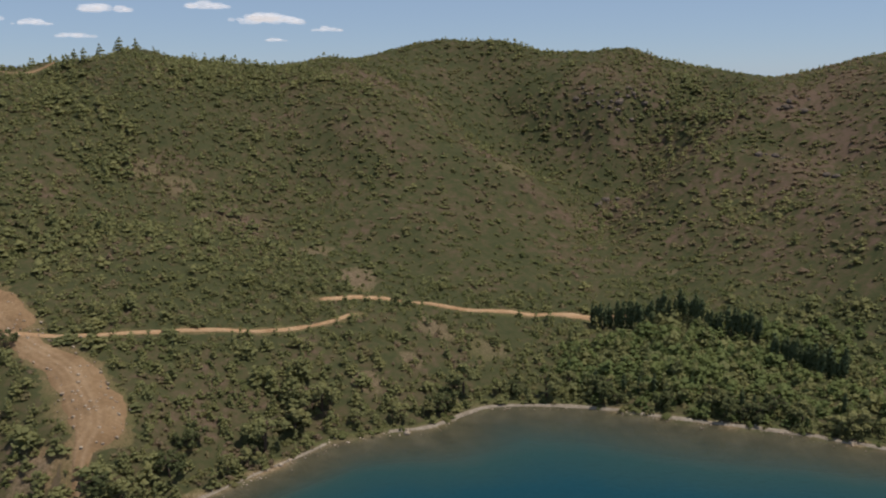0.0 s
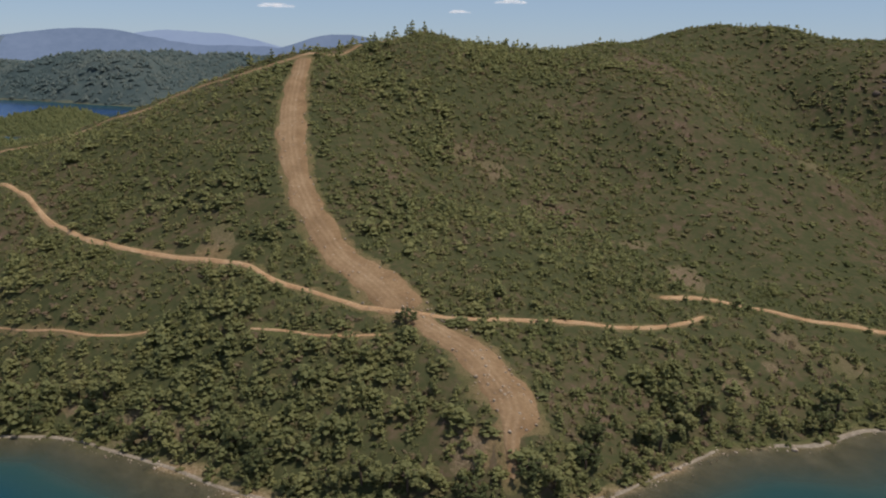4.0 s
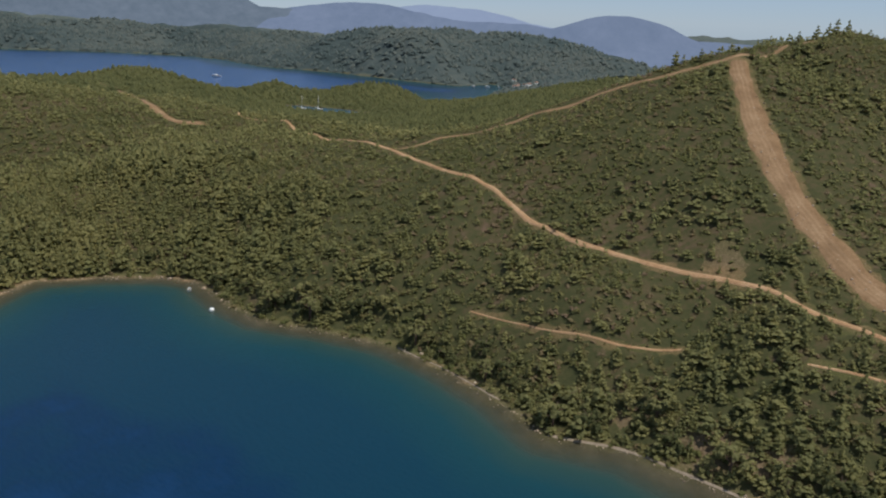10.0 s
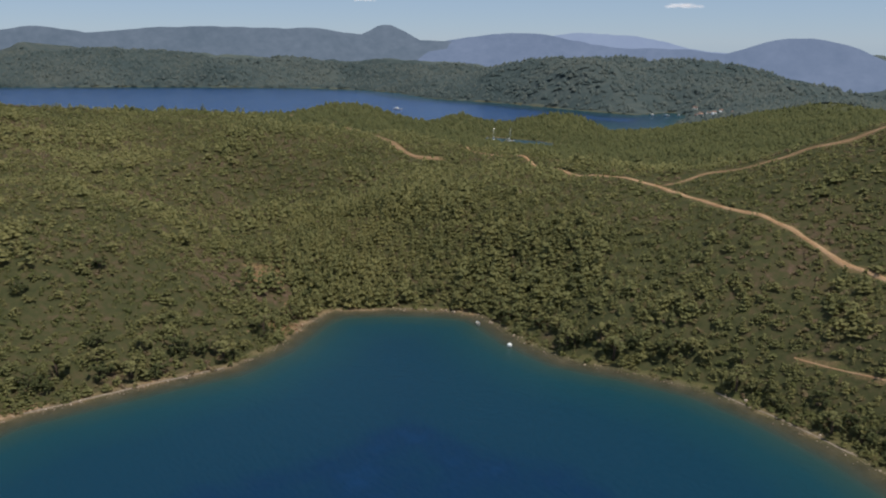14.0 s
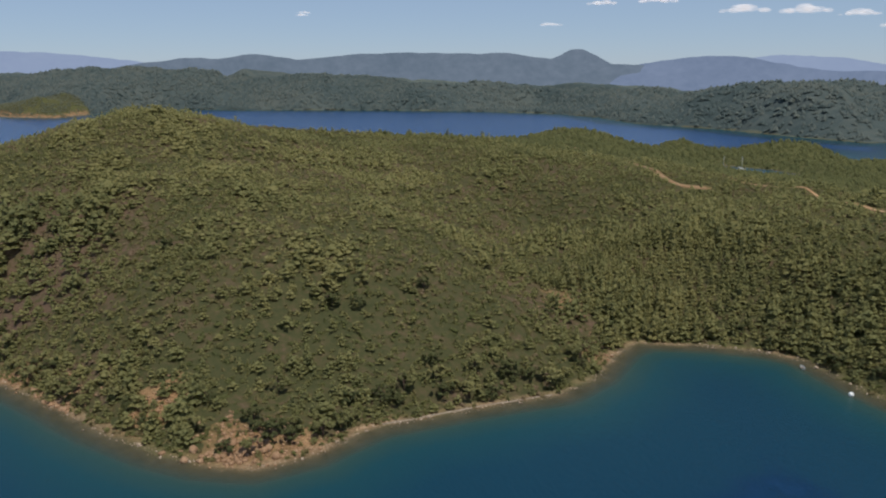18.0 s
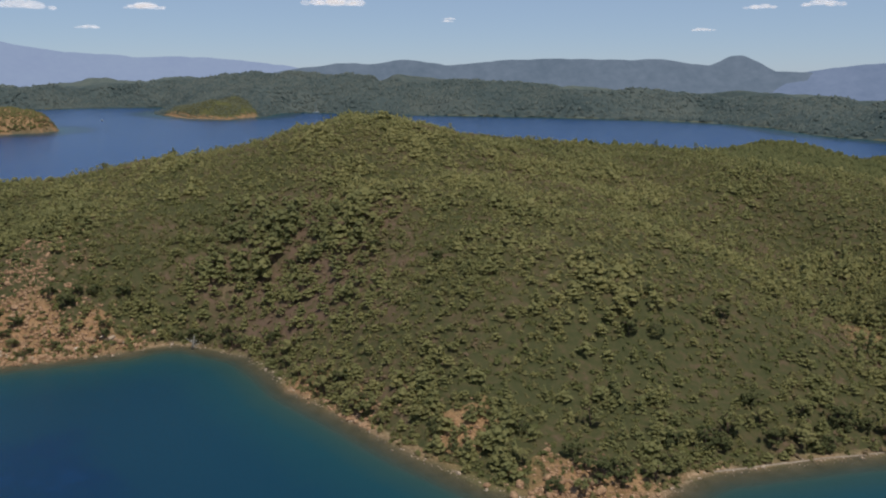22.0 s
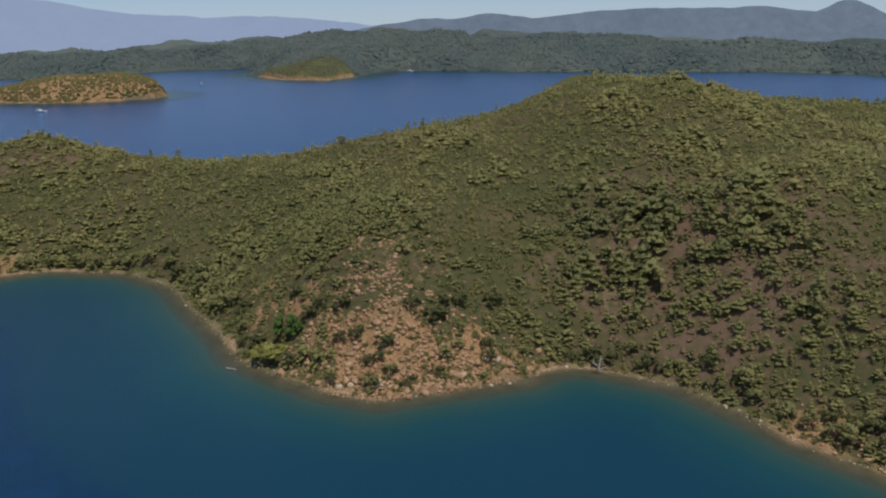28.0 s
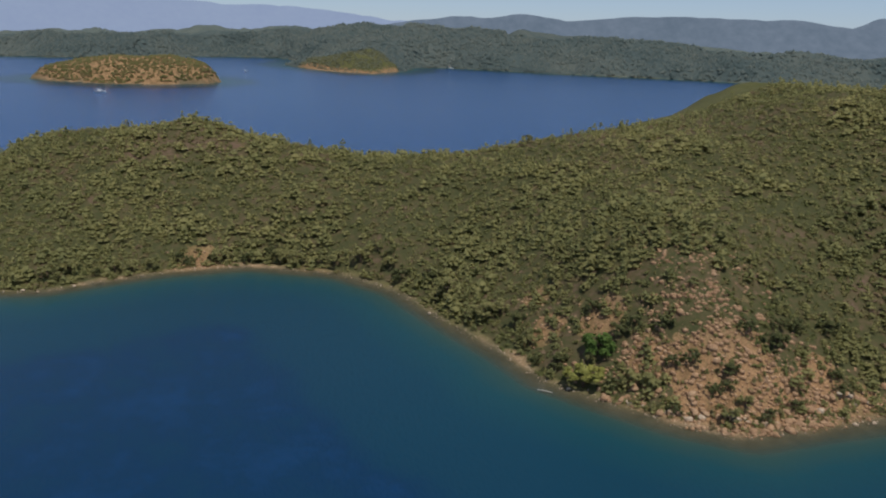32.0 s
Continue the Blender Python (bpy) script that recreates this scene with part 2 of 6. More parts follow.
def water_material():
    m, n, l, b = material("water", 0.2, 0.2)
    b.inputs["IOR"].default_value = 1.333
    depth = attribute(n, "offshore")
    wob = math_node(n, l, "MULTIPLY", math_node(n, l, "SUBTRACT", noise_node(n, l, 0.05, 4, 0.65), 0.5), 0.35)
    d = math_node(n, l, "ADD", depth, math_node(n, l, "MULTIPLY", wob, depth), True)
    # last stop: lagoon blue, with the sky its waves reflect put into it
    l.new(ramp(n, l, d, [(0.0, (0.075, 0.060, 0.036)), (0.05, (0.056, 0.064, 0.046)), (0.11, (0.020, 0.053, 0.050)), (0.2, (0.007, 0.045, 0.060)), (0.38, (0.004, 0.035, 0.061)),
                         (0.7, (0.004, 0.032, 0.062)), (0.8, (0.003, 0.025, 0.065)), (1.0, (0.008, 0.047, 0.150))]), b.inputs["Base Color"])
    l.new(ramp(n, l, depth, [(0.0, (0.08, 0.08, 0.08)), (0.04, (0.45, 0.45, 0.45)), (0.095, (1, 1, 1))]), b.inputs["Alpha"])
    g = n.new("ShaderNodeNewGeometry")
    mp = n.new("ShaderNodeMapping")
    mp.inputs["Scale"].default_value = (1.0, 2.2, 1.0)
    mp.inputs["Rotation"].default_value = (0, 0, 0.6)
    l.new(g.outputs["Position"], mp.inputs["Vector"])
    w1, w2 = noise_node(n, l, 0.35, 4, 0.65, mp.outputs["Vector"]), noise_node(n, l, 1.9, 3, 0.6, mp.outputs["Vector"])
    bump(n, l, b, math_node(n, l, "ADD", w1, math_node(n, l, "MULTIPLY", w2, 0.3)), 0.5, 0.4)
    return m


GROUND, WATER = ground_material(), water_material()


def hazed_backdrop(name, low, high):
    """Far country as a plain glowing backdrop, the haze of the air put into its colour."""
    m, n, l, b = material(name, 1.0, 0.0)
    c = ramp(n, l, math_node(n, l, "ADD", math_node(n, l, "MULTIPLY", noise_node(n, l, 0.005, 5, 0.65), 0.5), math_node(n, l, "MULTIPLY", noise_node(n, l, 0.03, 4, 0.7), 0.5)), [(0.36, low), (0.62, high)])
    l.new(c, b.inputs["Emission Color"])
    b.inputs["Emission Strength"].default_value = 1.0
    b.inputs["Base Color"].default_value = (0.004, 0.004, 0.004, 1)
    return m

# ---------------------------------------------------------------- the lie of the land
def table_noise(seed):
    return np.random.RandomState(seed).rand(256, 256)


TABLES = [table_noise(s) for s in range(11, 19)]


def value_noise(x, y, scale, k=0):
    """Smooth noise in 0..1 with features of about `scale` metres."""
    x, y = np.asarray(x) / scale + 37.3 * k, np.asarray(y) / scale - 11.9 * k
    ix, iy = np.floor(x).astype(int), np.floor(y).astype(int)
    fx, fy = x - ix, y - iy
    fx, fy = fx * fx * (3 - 2 * fx), fy * fy * (3 - 2 * fy)
    t = TABLES[k % 8]
    a, b = t[ix % 256, iy % 256], t[(ix + 1) % 256, iy % 256]
    c, d = t[ix % 256, (iy + 1) % 256], t[(ix + 1) % 256, (iy + 1) % 256]
    return (a + (b - a) * fx) * (1 - fy) + (c + (d - c) * fx) * fy


def fbm(x, y, scale, octaves=4, k=0):
    total, amp, norm = 0, 1.0, 0
    for o in range(octaves):
        total = total + amp * value_noise(x, y, scale / 2 ** o, k + o)
        norm += amp
        amp *= 0.5
    return total / norm


def smoothstep(a, b, v):
    t = np.clip((v - a) / (b - a), 0, 1)
    return t * t * (3 - 2 * t)


# shoreline, from the cypress bay round the coves and the headlands to the tip of the peninsula
COAST_BAY = [(900, -150), (420, 60), (260, 115), (180, 150), (130, 168), (97, 181), (80, 188), (58, 193), (43, 197), (28, 201), (14, 201), (2, 200),
             (-4, 196), (-9, 190), (-15, 185), (-26, 182), (-37, 177), (-46, 166), (-52, 159), (-60, 149), (-72, 138), (-92, 128), (-118, 122)]
COAST_ROAD = [(-142, 123), (-165, 128), (-181, 130), (-196, 132), (-216, 126), (-234, 135), (-256, 142), (-282, 147), (-306, 143), (-331, 136),
              (-350, 139), (-378, 149), (-392, 145), (-410, 131), (-427, 111), (-424, 98), (-412, 73)]
COAST_HEAD = [(-408, 52), (-415, 26), (-420, 2), (-423, -12), (-418, -36), (-420, -52), (-430, -63), (-444, -72), (-468, -83), (-495, -92),
              (-527, -104), (-548, -107), (-568, -112), (-590, -130), (-596, -142), (-592, -155), (-595, -180), (-597, -203), (-610, -216)]
COAST_TIP = [(-628, -228), (-647, -239), (-670, -242), (-705, -250), (-742, -257), (-771, -275), (-793, -311), (-795, -345), (-790, -370),
             (-784, -393), (-789, -412), (-815, -450), (-860, -490), (-930, -510), (-1010, -480), (-1050, -400), (-1030, -310), (-960, -230)]
COAST_LAGOON = [(-935, -150), (-960, -60), (-1000, 40), (-990, 140), (-930, 240), (-900, 330), (-905, 430), (-900, 540), (-784, 572), (-768, 546), (-728, 550), (-664, 582), (-646, 610),
                (-700, 626), (-762, 612), (-784, 574), (-899, 542), (-890, 640), (-868, 712), (-848, 718), (-828, 738), (-810, 765), (-790, 805), (-745, 815), (-690, 765),
                (-655, 830), (-668, 900), (-692, 960), (-702, 1020)]
COAST_FAR = [(-735, 1050), (-765, 1062), (-785, 985), (-895, 991), (-1049, 1020), (-1234, 1006), (-1400, 1075), (-1521, 1084), (-1700, 1010), (-1900, 830),
             (-2110, 577), (-2260, 450), (-2330, 380), (-2290, 290), (-2180, 240), (-2080, 130), (-2180, 50), (-2400, -5), (-2600, 90), (-2790, 40),
             (-2815, -176), (-2700, -480), (-2720, -660), (-3000, -1300), (-5200, -2600)]
MAINLAND = COAST_BAY + COAST_ROAD + COAST_HEAD + COAST_TIP + COAST_LAGOON + COAST_FAR + [(-5200, 5200), (5200, 5200), (5200, -1500)]
ISLAND = [(-1960, -520), (-1895, -475), (-1840, -400), (-1812, -320), (-1826, -240), (-1873, -208), (-1942, -232), (-1992, -305), (-2012, -400), (-2000, -490)]

# crests, spurs, gullies and benches: x, y and the ground's height
CREST = [(-344, 279, 47.5), (-322, 291, 54), (-309, 298, 61), (-295, 305, 68), (-280, 313, 75.5), (-264, 321, 82.5), (-249, 329, 89), (-232, 340, 92), (-312, 283, 52), (-288, 292, 62), (-270, 301, 71), (-254, 310, 79), (-240, 318, 84), (-215, 380, 97), (-192, 408, 104), (-160, 420, 99),
         (-132, 430, 94), (-102, 464, 99), (-70, 490, 104), (-35, 508, 112), (0, 514, 111), (29, 507, 100), (55, 514, 101), (84, 518, 105), (112, 505, 96), (133, 490, 91), (151, 470, 86)]
CREST_EAST = [(168, 462, 88.5), (183, 465, 92.5), (205, 474, 97), (228, 483, 102), (272, 511, 106), (150, 640, 62)]
EAST_HILL = [(205, 640, 60), (250, 680, 64), (230, 780, 60), (300, 720, 70), (60, 620, 74), (-40, 600, 80), (175, 530, 74), (140, 556, 80), (48, 556, 92), (-70, 545, 94), (215, 530, 88), (-150, 480, 86), (91, 394, 43), (130, 405, 63), (152, 420, 75), (185, 432, 86), (215, 435, 92),
              (101, 376, 47), (101, 359, 39), (81, 378, 36), (116, 335, 30), (130, 376, 51), (154, 370, 50), (71, 337, 19), (73, 307, 13), (89, 282, 18), (116, 249, 17), (130, 228, 6), (160, 262, 36), (220, 300, 66), (300, 330, 80), (420, 320, 82), (800, 500, 100), (520, 800, 60), (700, 1000, 50)]
VALLEY_EAST = [(42, 225, 2), (44, 255, 4), (45, 285, 9), (46, 315, 12), (48, 345, 15), (50, 372, 18), (56, 394, 23), (74, 404, 30), (90, 420, 45), (93, 434, 58), (106, 421, 64), (122, 424, 71), (134, 450, 80)]
SPUR = [(-72, 428, 90), (-52, 416, 82), (-33, 403, 70), (-18, 396, 61), (8, 382, 46), (24, 372, 35), (-48, 346, 45), (-5, 335, 29), (-34, 304, 28), (-11, 289, 21), (15, 265, 10), (-70, 370, 71), (4, 424, 50), (24, 408, 34),
        (40, 406, 33), (62, 412, 40), (78, 427, 50), (39, 434, 50), (1, 451, 68), (26, 444, 66), (62, 444, 71), (38, 457, 79), (81, 452, 78), (88, 482, 87), (-3, 488, 92), (24, 482, 91), (-25, 497, 100)]
GULLY = [(-108, 381, 78), (-128, 405, 88), (-88, 350, 57), (-126, 318, 57), (-141, 307, 56), (-112, 300, 45), (-94, 285, 36), (-66, 258, 24), (-46, 240, 17), (-84, 326, 41), (-53, 268, 20), (-78, 238, 27), (-67, 222, 21), (-86, 423, 92), (-170, 351, 87)]
FIREBREAK_SLOPE = [(-157, 316, 69), (-192, 285, 71), (-165, 246, 50), (-145, 208, 36), (-146, 259, 47), (-116, 237, 38), (-225, 269, 67), (-217, 228, 50), (-235, 284, 75), (-197, 346, 84),
                   (-196, 214, 43), (-238, 236, 54), (-260, 220, 43), (-226, 205, 37), (-288, 256, 53), (-315, 330, 46), (-280, 400, 62)]
ROAD_BENCH = [(-116, 184, 27), (-84, 146, 13), (-80, 200, 22), (-42, 230, 17), (-171, 186, 30), (-168, 164, 21), (-192, 162, 17), (-208, 196, 33), (-236, 172, 23),
              (-268, 187, 29), (-300, 210, 36), (-329, 196, 29), (-325, 161, 19), (-355, 247, 41), (-390, 192, 27), (-412, 176, 20), (-367, 180, 20), (-381, 218, 36),
              (-120, 150, 14), (-146, 150, 16)]
SADDLE = [(-442, 220, 40), (-494, 178, 26), (-518, 257, 37), (-552, 257, 45), (-394, 265, 44), (-424, 278, 42), (-461, 295, 41), (-496, 306, 40), (-388, 252, 40.5), (-418, 265, 38), (-455, 281, 36), (-455, 384, 26), (-400, 330, 34), (-622, 420, 22), (-640, 520, 9),
          (-550, 480, 16), (-380, 480, 38), (-330, 560, 48), (-500, 640, 24), (-560, 780, 22), (-480, 900, 40)]
COVE_HEAD = [(-550, 183, 42), (-599, 142, 42), (-545, 144, 23), (-537, 163, 25), (-453, 114, 10), (-445, 50, 16), (-511, 72, 33), (-479, 46, 28), (-530, 52, 41),
             (-592, 204, 53), (-490, 120, 15), (-640, 240, 50)]
SUMMIT = [(-632, 127, 46), (-704, 104, 52), (-595, 24, 50), (-533, 5, 42), (-513, -35, 32), (-546, -38, 38), (-634, -27, 57), (-613, -33, 58), (-595, -74, 34),
          (-521, -75, 18), (-482, -22, 23), (-604, -102, 20), (-644, -122, 30), (-705, -66, 62), (-730, -30, 74), (-725, 5, 78), (-760, 40, 74), (-770, -40, 71), (-714, -106, 55),
          (-850, 10, 76), (-880, 40, 73), (-830, -45, 60), (-850, -85, 50), (-815, -75, 58), (-890, 80, 56), (-695, 20, 72), (-665, 15, 64), (-470, 5, 22), (-790, 80, 66), (-780, 120, 59), (-750, 160, 55), (-740, 210, 53)]
WEST_HILLS = [(-739, -162, 43), (-730, -140, 48), (-737, -91, 59), (-648, -135, 32), (-647, -188, 33), (-636, -186, 28), (-678, -202, 33), (-614, -167, 16),
              (-781, -206, 30), (-805, -242, 29), (-812, -165, 44), (-766, -263, 13), (-827, -296, 20), (-853, -350, 22), (-891, -322, 38), (-897, -276, 39),
              (-935, -322, 49), (-900, -400, 33), (-870, -235, 35), (-780, -120, 56), (-960, -400, 38), (-885, -130, 30)]
FLAT_HILL = [(-783, 421, 46), (-830, 440, 42), (-720, 380, 40), (-700, 460, 30), (-840, 520, 24), (-860, 600, 12), (-864, 668, 20), (-844, 660, 14), (-826, 690, 6), (-790, 690, 6), (-735, 690, 7), (-735, 770, 14), (-798, 745, 10), (-760, 300, 42), (-680, 300, 44),
             (-768, 752, 18), (-600, 330, 38), (-840, 280, 40)]
FAR_HILLS = [(-720, 1180, 42), (-835, 1050, 20), (-940, 1095, 60), (-1050, 1080, 36), (-1060, 1220, 55), (-1200, 1150, 36), (-1350, 1200, 32), (-1500, 1180, 38), (-1650, 1150, 46), (-1800, 1100, 52),
             (-1950, 1050, 56), (-2100, 1000, 66), (-2250, 900, 80), (-2400, 850, 82), (-2350, 700, 80), (-2426, 600, 74), (-2550, 450, 78), (-2620, 300, 72), (-2230, 120, 40), (-2440, 170, 20), (-2400, 270, 40), (-2700, 150, 62),
             (-2930, 30, 54), (-2960, -200, 45), (-1950, 1250, 44), (-1800, 1350, 34), (-1500, 1500, 18), (-1250, 1450, 40), (-1000, 1350, 44), (-2250, 1200, 58), (-2550, 1200, 66), (-2700, 1000, 80)]
FAR_BACK = [(-2950, -560, 50), (-3300, -300, 40), (-3600, 1200, 50), (-3200, 2200, 25), (-2300, 2600, 15), (-1200, 2400, 15), (-300, 2200, 20), (800, 2400, 60), (2500, 2500, 80), (4500, 4500, 40),
            (-4800, 4800, 20), (0, 4800, 20), (-5000, 500, 20), (-5000, -1200, 20), (4500, 500, 100), (1800, 900, 120), (-400, 900, 30), (-200, 700, 60), (0, 900, 60), (-500, 1300, 20)]
LANDFORMS = CREST + CREST_EAST + EAST_HILL + VALLEY_EAST + SPUR + GULLY + FIREBREAK_SLOPE + ROAD_BENCH + SADDLE + COVE_HEAD + SUMMIT + WEST_HILLS + FLAT_HILL + FAR_HILLS + FAR_BACK


def shore_distance(x, y):
    """Metres to the shoreline, positive on land."""
    shape = np.shape(x)
    p = np.stack([np.ravel(x), np.ravel(y)], 1).astype(np.float32)
    best, inside = np.full(len(p), 1e9, np.float32), np.zeros(len(p), bool)
    for ring in (MAINLAND, ISLAND):
        within = np.zeros(len(p), bool)
        for (ax, ay), (bx, by) in zip(ring, ring[1:] + ring[:1]):
            ex, ey = bx - ax, by - ay
            t = np.clip(((p[:, 0] - ax) * ex + (p[:, 1] - ay) * ey) / (ex * ex + ey * ey), 0, 1)
            best = np.minimum(best, np.hypot(p[:, 0] - ax - t * ex, p[:, 1] - ay - t * ey))
            if ay != by:
                cut = ((ay > p[:, 1]) != (by > p[:, 1])) & (p[:, 0] < (bx - ax) * (p[:, 1] - ay) / (by - ay) + ax)
                within ^= cut
        inside |= within
    d = np.where(inside, best, -best)
    return d.reshape(shape)


def land_solver():
    shore = [(x, y, 0.0) for x, y in (COAST_BAY + COAST_ROAD + COAST_HEAD + COAST_TIP + COAST_LAGOON + COAST_FAR)]
    c = np.array(LANDFORMS + shore, float)
    r = np.hypot(c[:, None, 0] - c[None, :, 0], c[:, None, 1] - c[None, :, 1])
    k = -np.sqrt(r * r + 8.0 ** 2)
    n = len(c)
    a = np.zeros((n + 1, n + 1))
    a[:n, :n], a[:n, n], a[n, :n] = k + np.eye(n) * 2.0, 1, 1
    w = np.linalg.solve(a, np.append(c[:, 2], 0))
    return c.astype(np.float32), w.astype(np.float32)


CONTROL, WEIGHT = land_solver()


def land_form(x, y):
    out = np.full(np.shape(x), WEIGHT[-1], np.float32)
    x, y = np.asarray(x, np.float32), np.asarray(y, np.float32)
    for (cx, cy, _), w in zip(CONTROL, WEIGHT):
        out -= w * np.sqrt((x - cx) ** 2 + (y - cy) ** 2 + 64.0)
    return out


def ground_height(x, y, d=None):
    """The ground's height; d is the distance from the shore where it is known."""
    x, y = np.asarray(x, float), np.asarray(y, float)
    d = shore_distance(x, y) if d is None else d
    d = d + 2.2 * (fbm(x, y, 14, 3, 2) - 0.5) * np.exp(-np.abs(d) / 18)
    body = land_form(x, y)
    # the island stands alone in the lagoon
    e = ((x + 1925) * 0.35 + (y + 365) * 0.94) / 165, ((x + 1925) * 0.94 - (y + 365) * 0.35) / 78
    u = (e[0] - 0.42) / np.where(e[0] < 0.42, 1.5, 0.62)
    isle = 39 * np.clip(1.08 - u ** 2 - e[1] ** 2, 0, 1) ** 0.8 + 3
    body = np.where((np.hypot(x + 1925, y + 365) < 260), isle, body)
    rough = (fbm(x, y, 70, 4, 1) - 0.5) * 7 + (fbm(x, y, 12, 3, 5) - 0.5) * 1.8 + 5 * (0.25 - np.abs(fbm(x, y, 62, 3, 4) - 0.5) * 2.6)
    far = smoothstep(900, 1400, np.hypot(x + 450, y)) * (1 - 0.85 * np.exp(-(np.hypot((x + 2205) / 150, (y - 95) / 120)) ** 6)) * (np.hypot(x + 1925, y + 365) > 260)
    rough = rough * (1 - far) + far * ((fbm(x, y, 320, 5, 3) - 0.5) * 70 + 30 * (0.28 - np.abs(fbm(x, y, 210, 3, 6) - 0.5) * 4))
    body = np.maximum(body + rough * smoothstep(4, 40, d), 0.6 + 0.05 * np.clip(d, 0, 60))
    steep = np.where(np.hypot(x + 1925, y + 365) < 260, 1.5 + 1.2 * fbm(x, y, 40, 3, 2), 1.0)
    rim = 0.35 + np.clip(d, 0, None) * (0.55 + 0.7 * value_noise(x, y, 26, 4)) * steep
    land = -np.log(np.exp(-np.clip(body, 0, 300) / 4) + np.exp(-np.clip(rim, 0, 300) / 4)) * 4
    land = np.where(d > 60, body, np.minimum(land + 0.0, rim))
    land = np.maximum(land, 0.25 * np.clip(d, 0, 2))
    sea = -0.1 - 0.16 * np.clip(-d, 0, 8) - 0.3 * np.clip(-d - 8, 0, 45)
    return np.where(d > 0, land, sea)


def dryness(x, y):
    """Brown, sun-burnt stretches of scrub, and spur lines browned for their lit edges."""
    zone = np.zeros(np.shape(x))
    for cx, cy, rx, ry in ((30, 440, 40, 46), (-40, 415, 46, 20), (150, 360, 50, 36), (60, 470, 40, 30), (125, 300, 40, 40), (-10, 480, 50, 30), (-128, 298, 22, 16), (-95, 288, 20, 14), (-14, 228, 16, 22), (-600, -80, 60, 50), (-455, 95, 50, 38), (-900, -310, 50, 50)):
        zone = np.maximum(zone, np.clip(1.3 - np.hypot((x - cx) / rx, (y - cy) / ry), 0, 1))
    # bands along the spurs: the lit edge of each ridge, put in as colour
    spurs = np.full(np.shape(x), 1e9)
    for line in ([(-72, 428), (-33, 403), (8, 379), (26, 364)], [(56, 380), (91, 394), (130, 405), (185, 432)], [(24, 500), (62, 444), (70, 425)]):
        spurs = np.minimum(spurs, line_distance(x, y, line)[0])
    zone = np.maximum(zone, 1.1 * np.exp(-(spurs / 14) ** 2))
    return np.clip(0.85 * zone + 1.5 * (fbm(x, y, 90, 3, 3) - 0.53), 0, 1)


# ---------------------------------------------------------------- meshes from arrays
def mesh_object(name, verts, faces, mat, parent=None, smooth=False, **attrs):
    """One mesh object; faces is an (n, 3) or (n, 4) array, attrs are floats by vertex."""
    me = bpy.data.meshes.new(name)
    verts, faces = np.ascontiguousarray(verts, np.float32), np.ascontiguousarray(faces, np.int32)
    k = faces.shape[1]
    me.vertices.add(len(verts))
    me.vertices.foreach_set("co", verts.ravel())
    me.loops.add(faces.size)
    me.loops.foreach_set("vertex_index", faces.ravel())
    me.polygons.add(len(faces))
    me.polygons.foreach_set("loop_start", np.arange(0, faces.size, k, dtype=np.int32))
    me.polygons.foreach_set("loop_total", np.full(len(faces), k, np.int32))
    if smooth:
        me.polygons.foreach_set("use_smooth", np.ones(len(faces), bool))
    for key, value in attrs.items():
        me.attributes.new(key, "FLOAT", "POINT").data.foreach_set("value", np.ascontiguousarray(value, np.float32))
    me.update(calc_edges=True)
    me.materials.append(mat)
    ob = new(name, me)
    ob.parent = parent
    return ob


def axis(spans, lo, hi, step, grow=1.12, fine=(0, 0), most=130):
    """Coordinates with an even step between lo and hi, widening outside to the ends; at most `most` apart within fine."""
    mid = list(np.arange(lo, hi + step / 2, step))
    left, right, s = [], [], step
    while (left[-1] if left else lo) > spans[0]:
        s = min(s * grow, most if (left[-1] if left else lo) > fine[0] else 130)
        left.append((left[-1] if left else lo) - s)
    s = step
    while (right[-1] if right else hi) < spans[1]:
        s = min(s * grow, most if (right[-1] if right else hi) < fine[1] else 130)
        right.append((right[-1] if right else hi) + s)
    return np.array(left[::-1] + mid + right)


XS, YS = axis((-5200, 5200), -960, 180, 4.0, 1.06, (-3000, 420), 15), axis((-5200, 5200), -420, 560, 4.0, 1.06, (-760, 1750), 15)
GX, GY = np.meshgrid(XS, YS)
GD = shore_distance(GX, GY)
GZ = ground_height(GX, GY, GD)


def grid_faces(rows, cols, keep=None):
    i = np.arange(rows * cols).reshape(rows, cols)
    f = np.stack([i[:-1, :-1], i[:-1, 1:], i[1:, 1:], i[1:, :-1]], -1).reshape(-1, 4)
    return f if keep is None else f[keep[f].any(1)]


def height_at(x, y):
    """The height of the ground sheet, read between its grid lines."""
    x, y = np.asarray(x, float), np.asarray(y, float)
    i = np.clip(np.searchsorted(XS, x) - 1, 0, len(XS) - 2)
    j = np.clip(np.searchsorted(YS, y) - 1, 0, len(YS) - 2)
    u, v = (x - XS[i]) / (XS[i + 1] - XS[i]), (y - YS[j]) / (YS[j + 1] - YS[j])
    return (GZ[j, i] * (1 - u) + GZ[j, i + 1] * u) * (1 - v) + (GZ[j + 1, i] * (1 - u) + GZ[j + 1, i + 1] * u) * v


def line_distance(x, y, line):
    best, along = np.full(np.shape(x), 1e9), np.zeros(np.shape(x))
    start = 0.0
    for a, b in zip(line, line[1:]):
        ex, ey = b[0] - a[0], b[1] - a[1]
        t = np.clip(((x - a[0]) * ex + (y - a[1]) * ey) / (ex * ex + ey * ey + 1e-9), 0, 1)
        d = np.hypot(x - a[0] - t * ex, y - a[1] - t * ey)
        along = np.where(d < best, start + t, along)
        best = np.minimum(best, d)
        start += 1
    return best, along


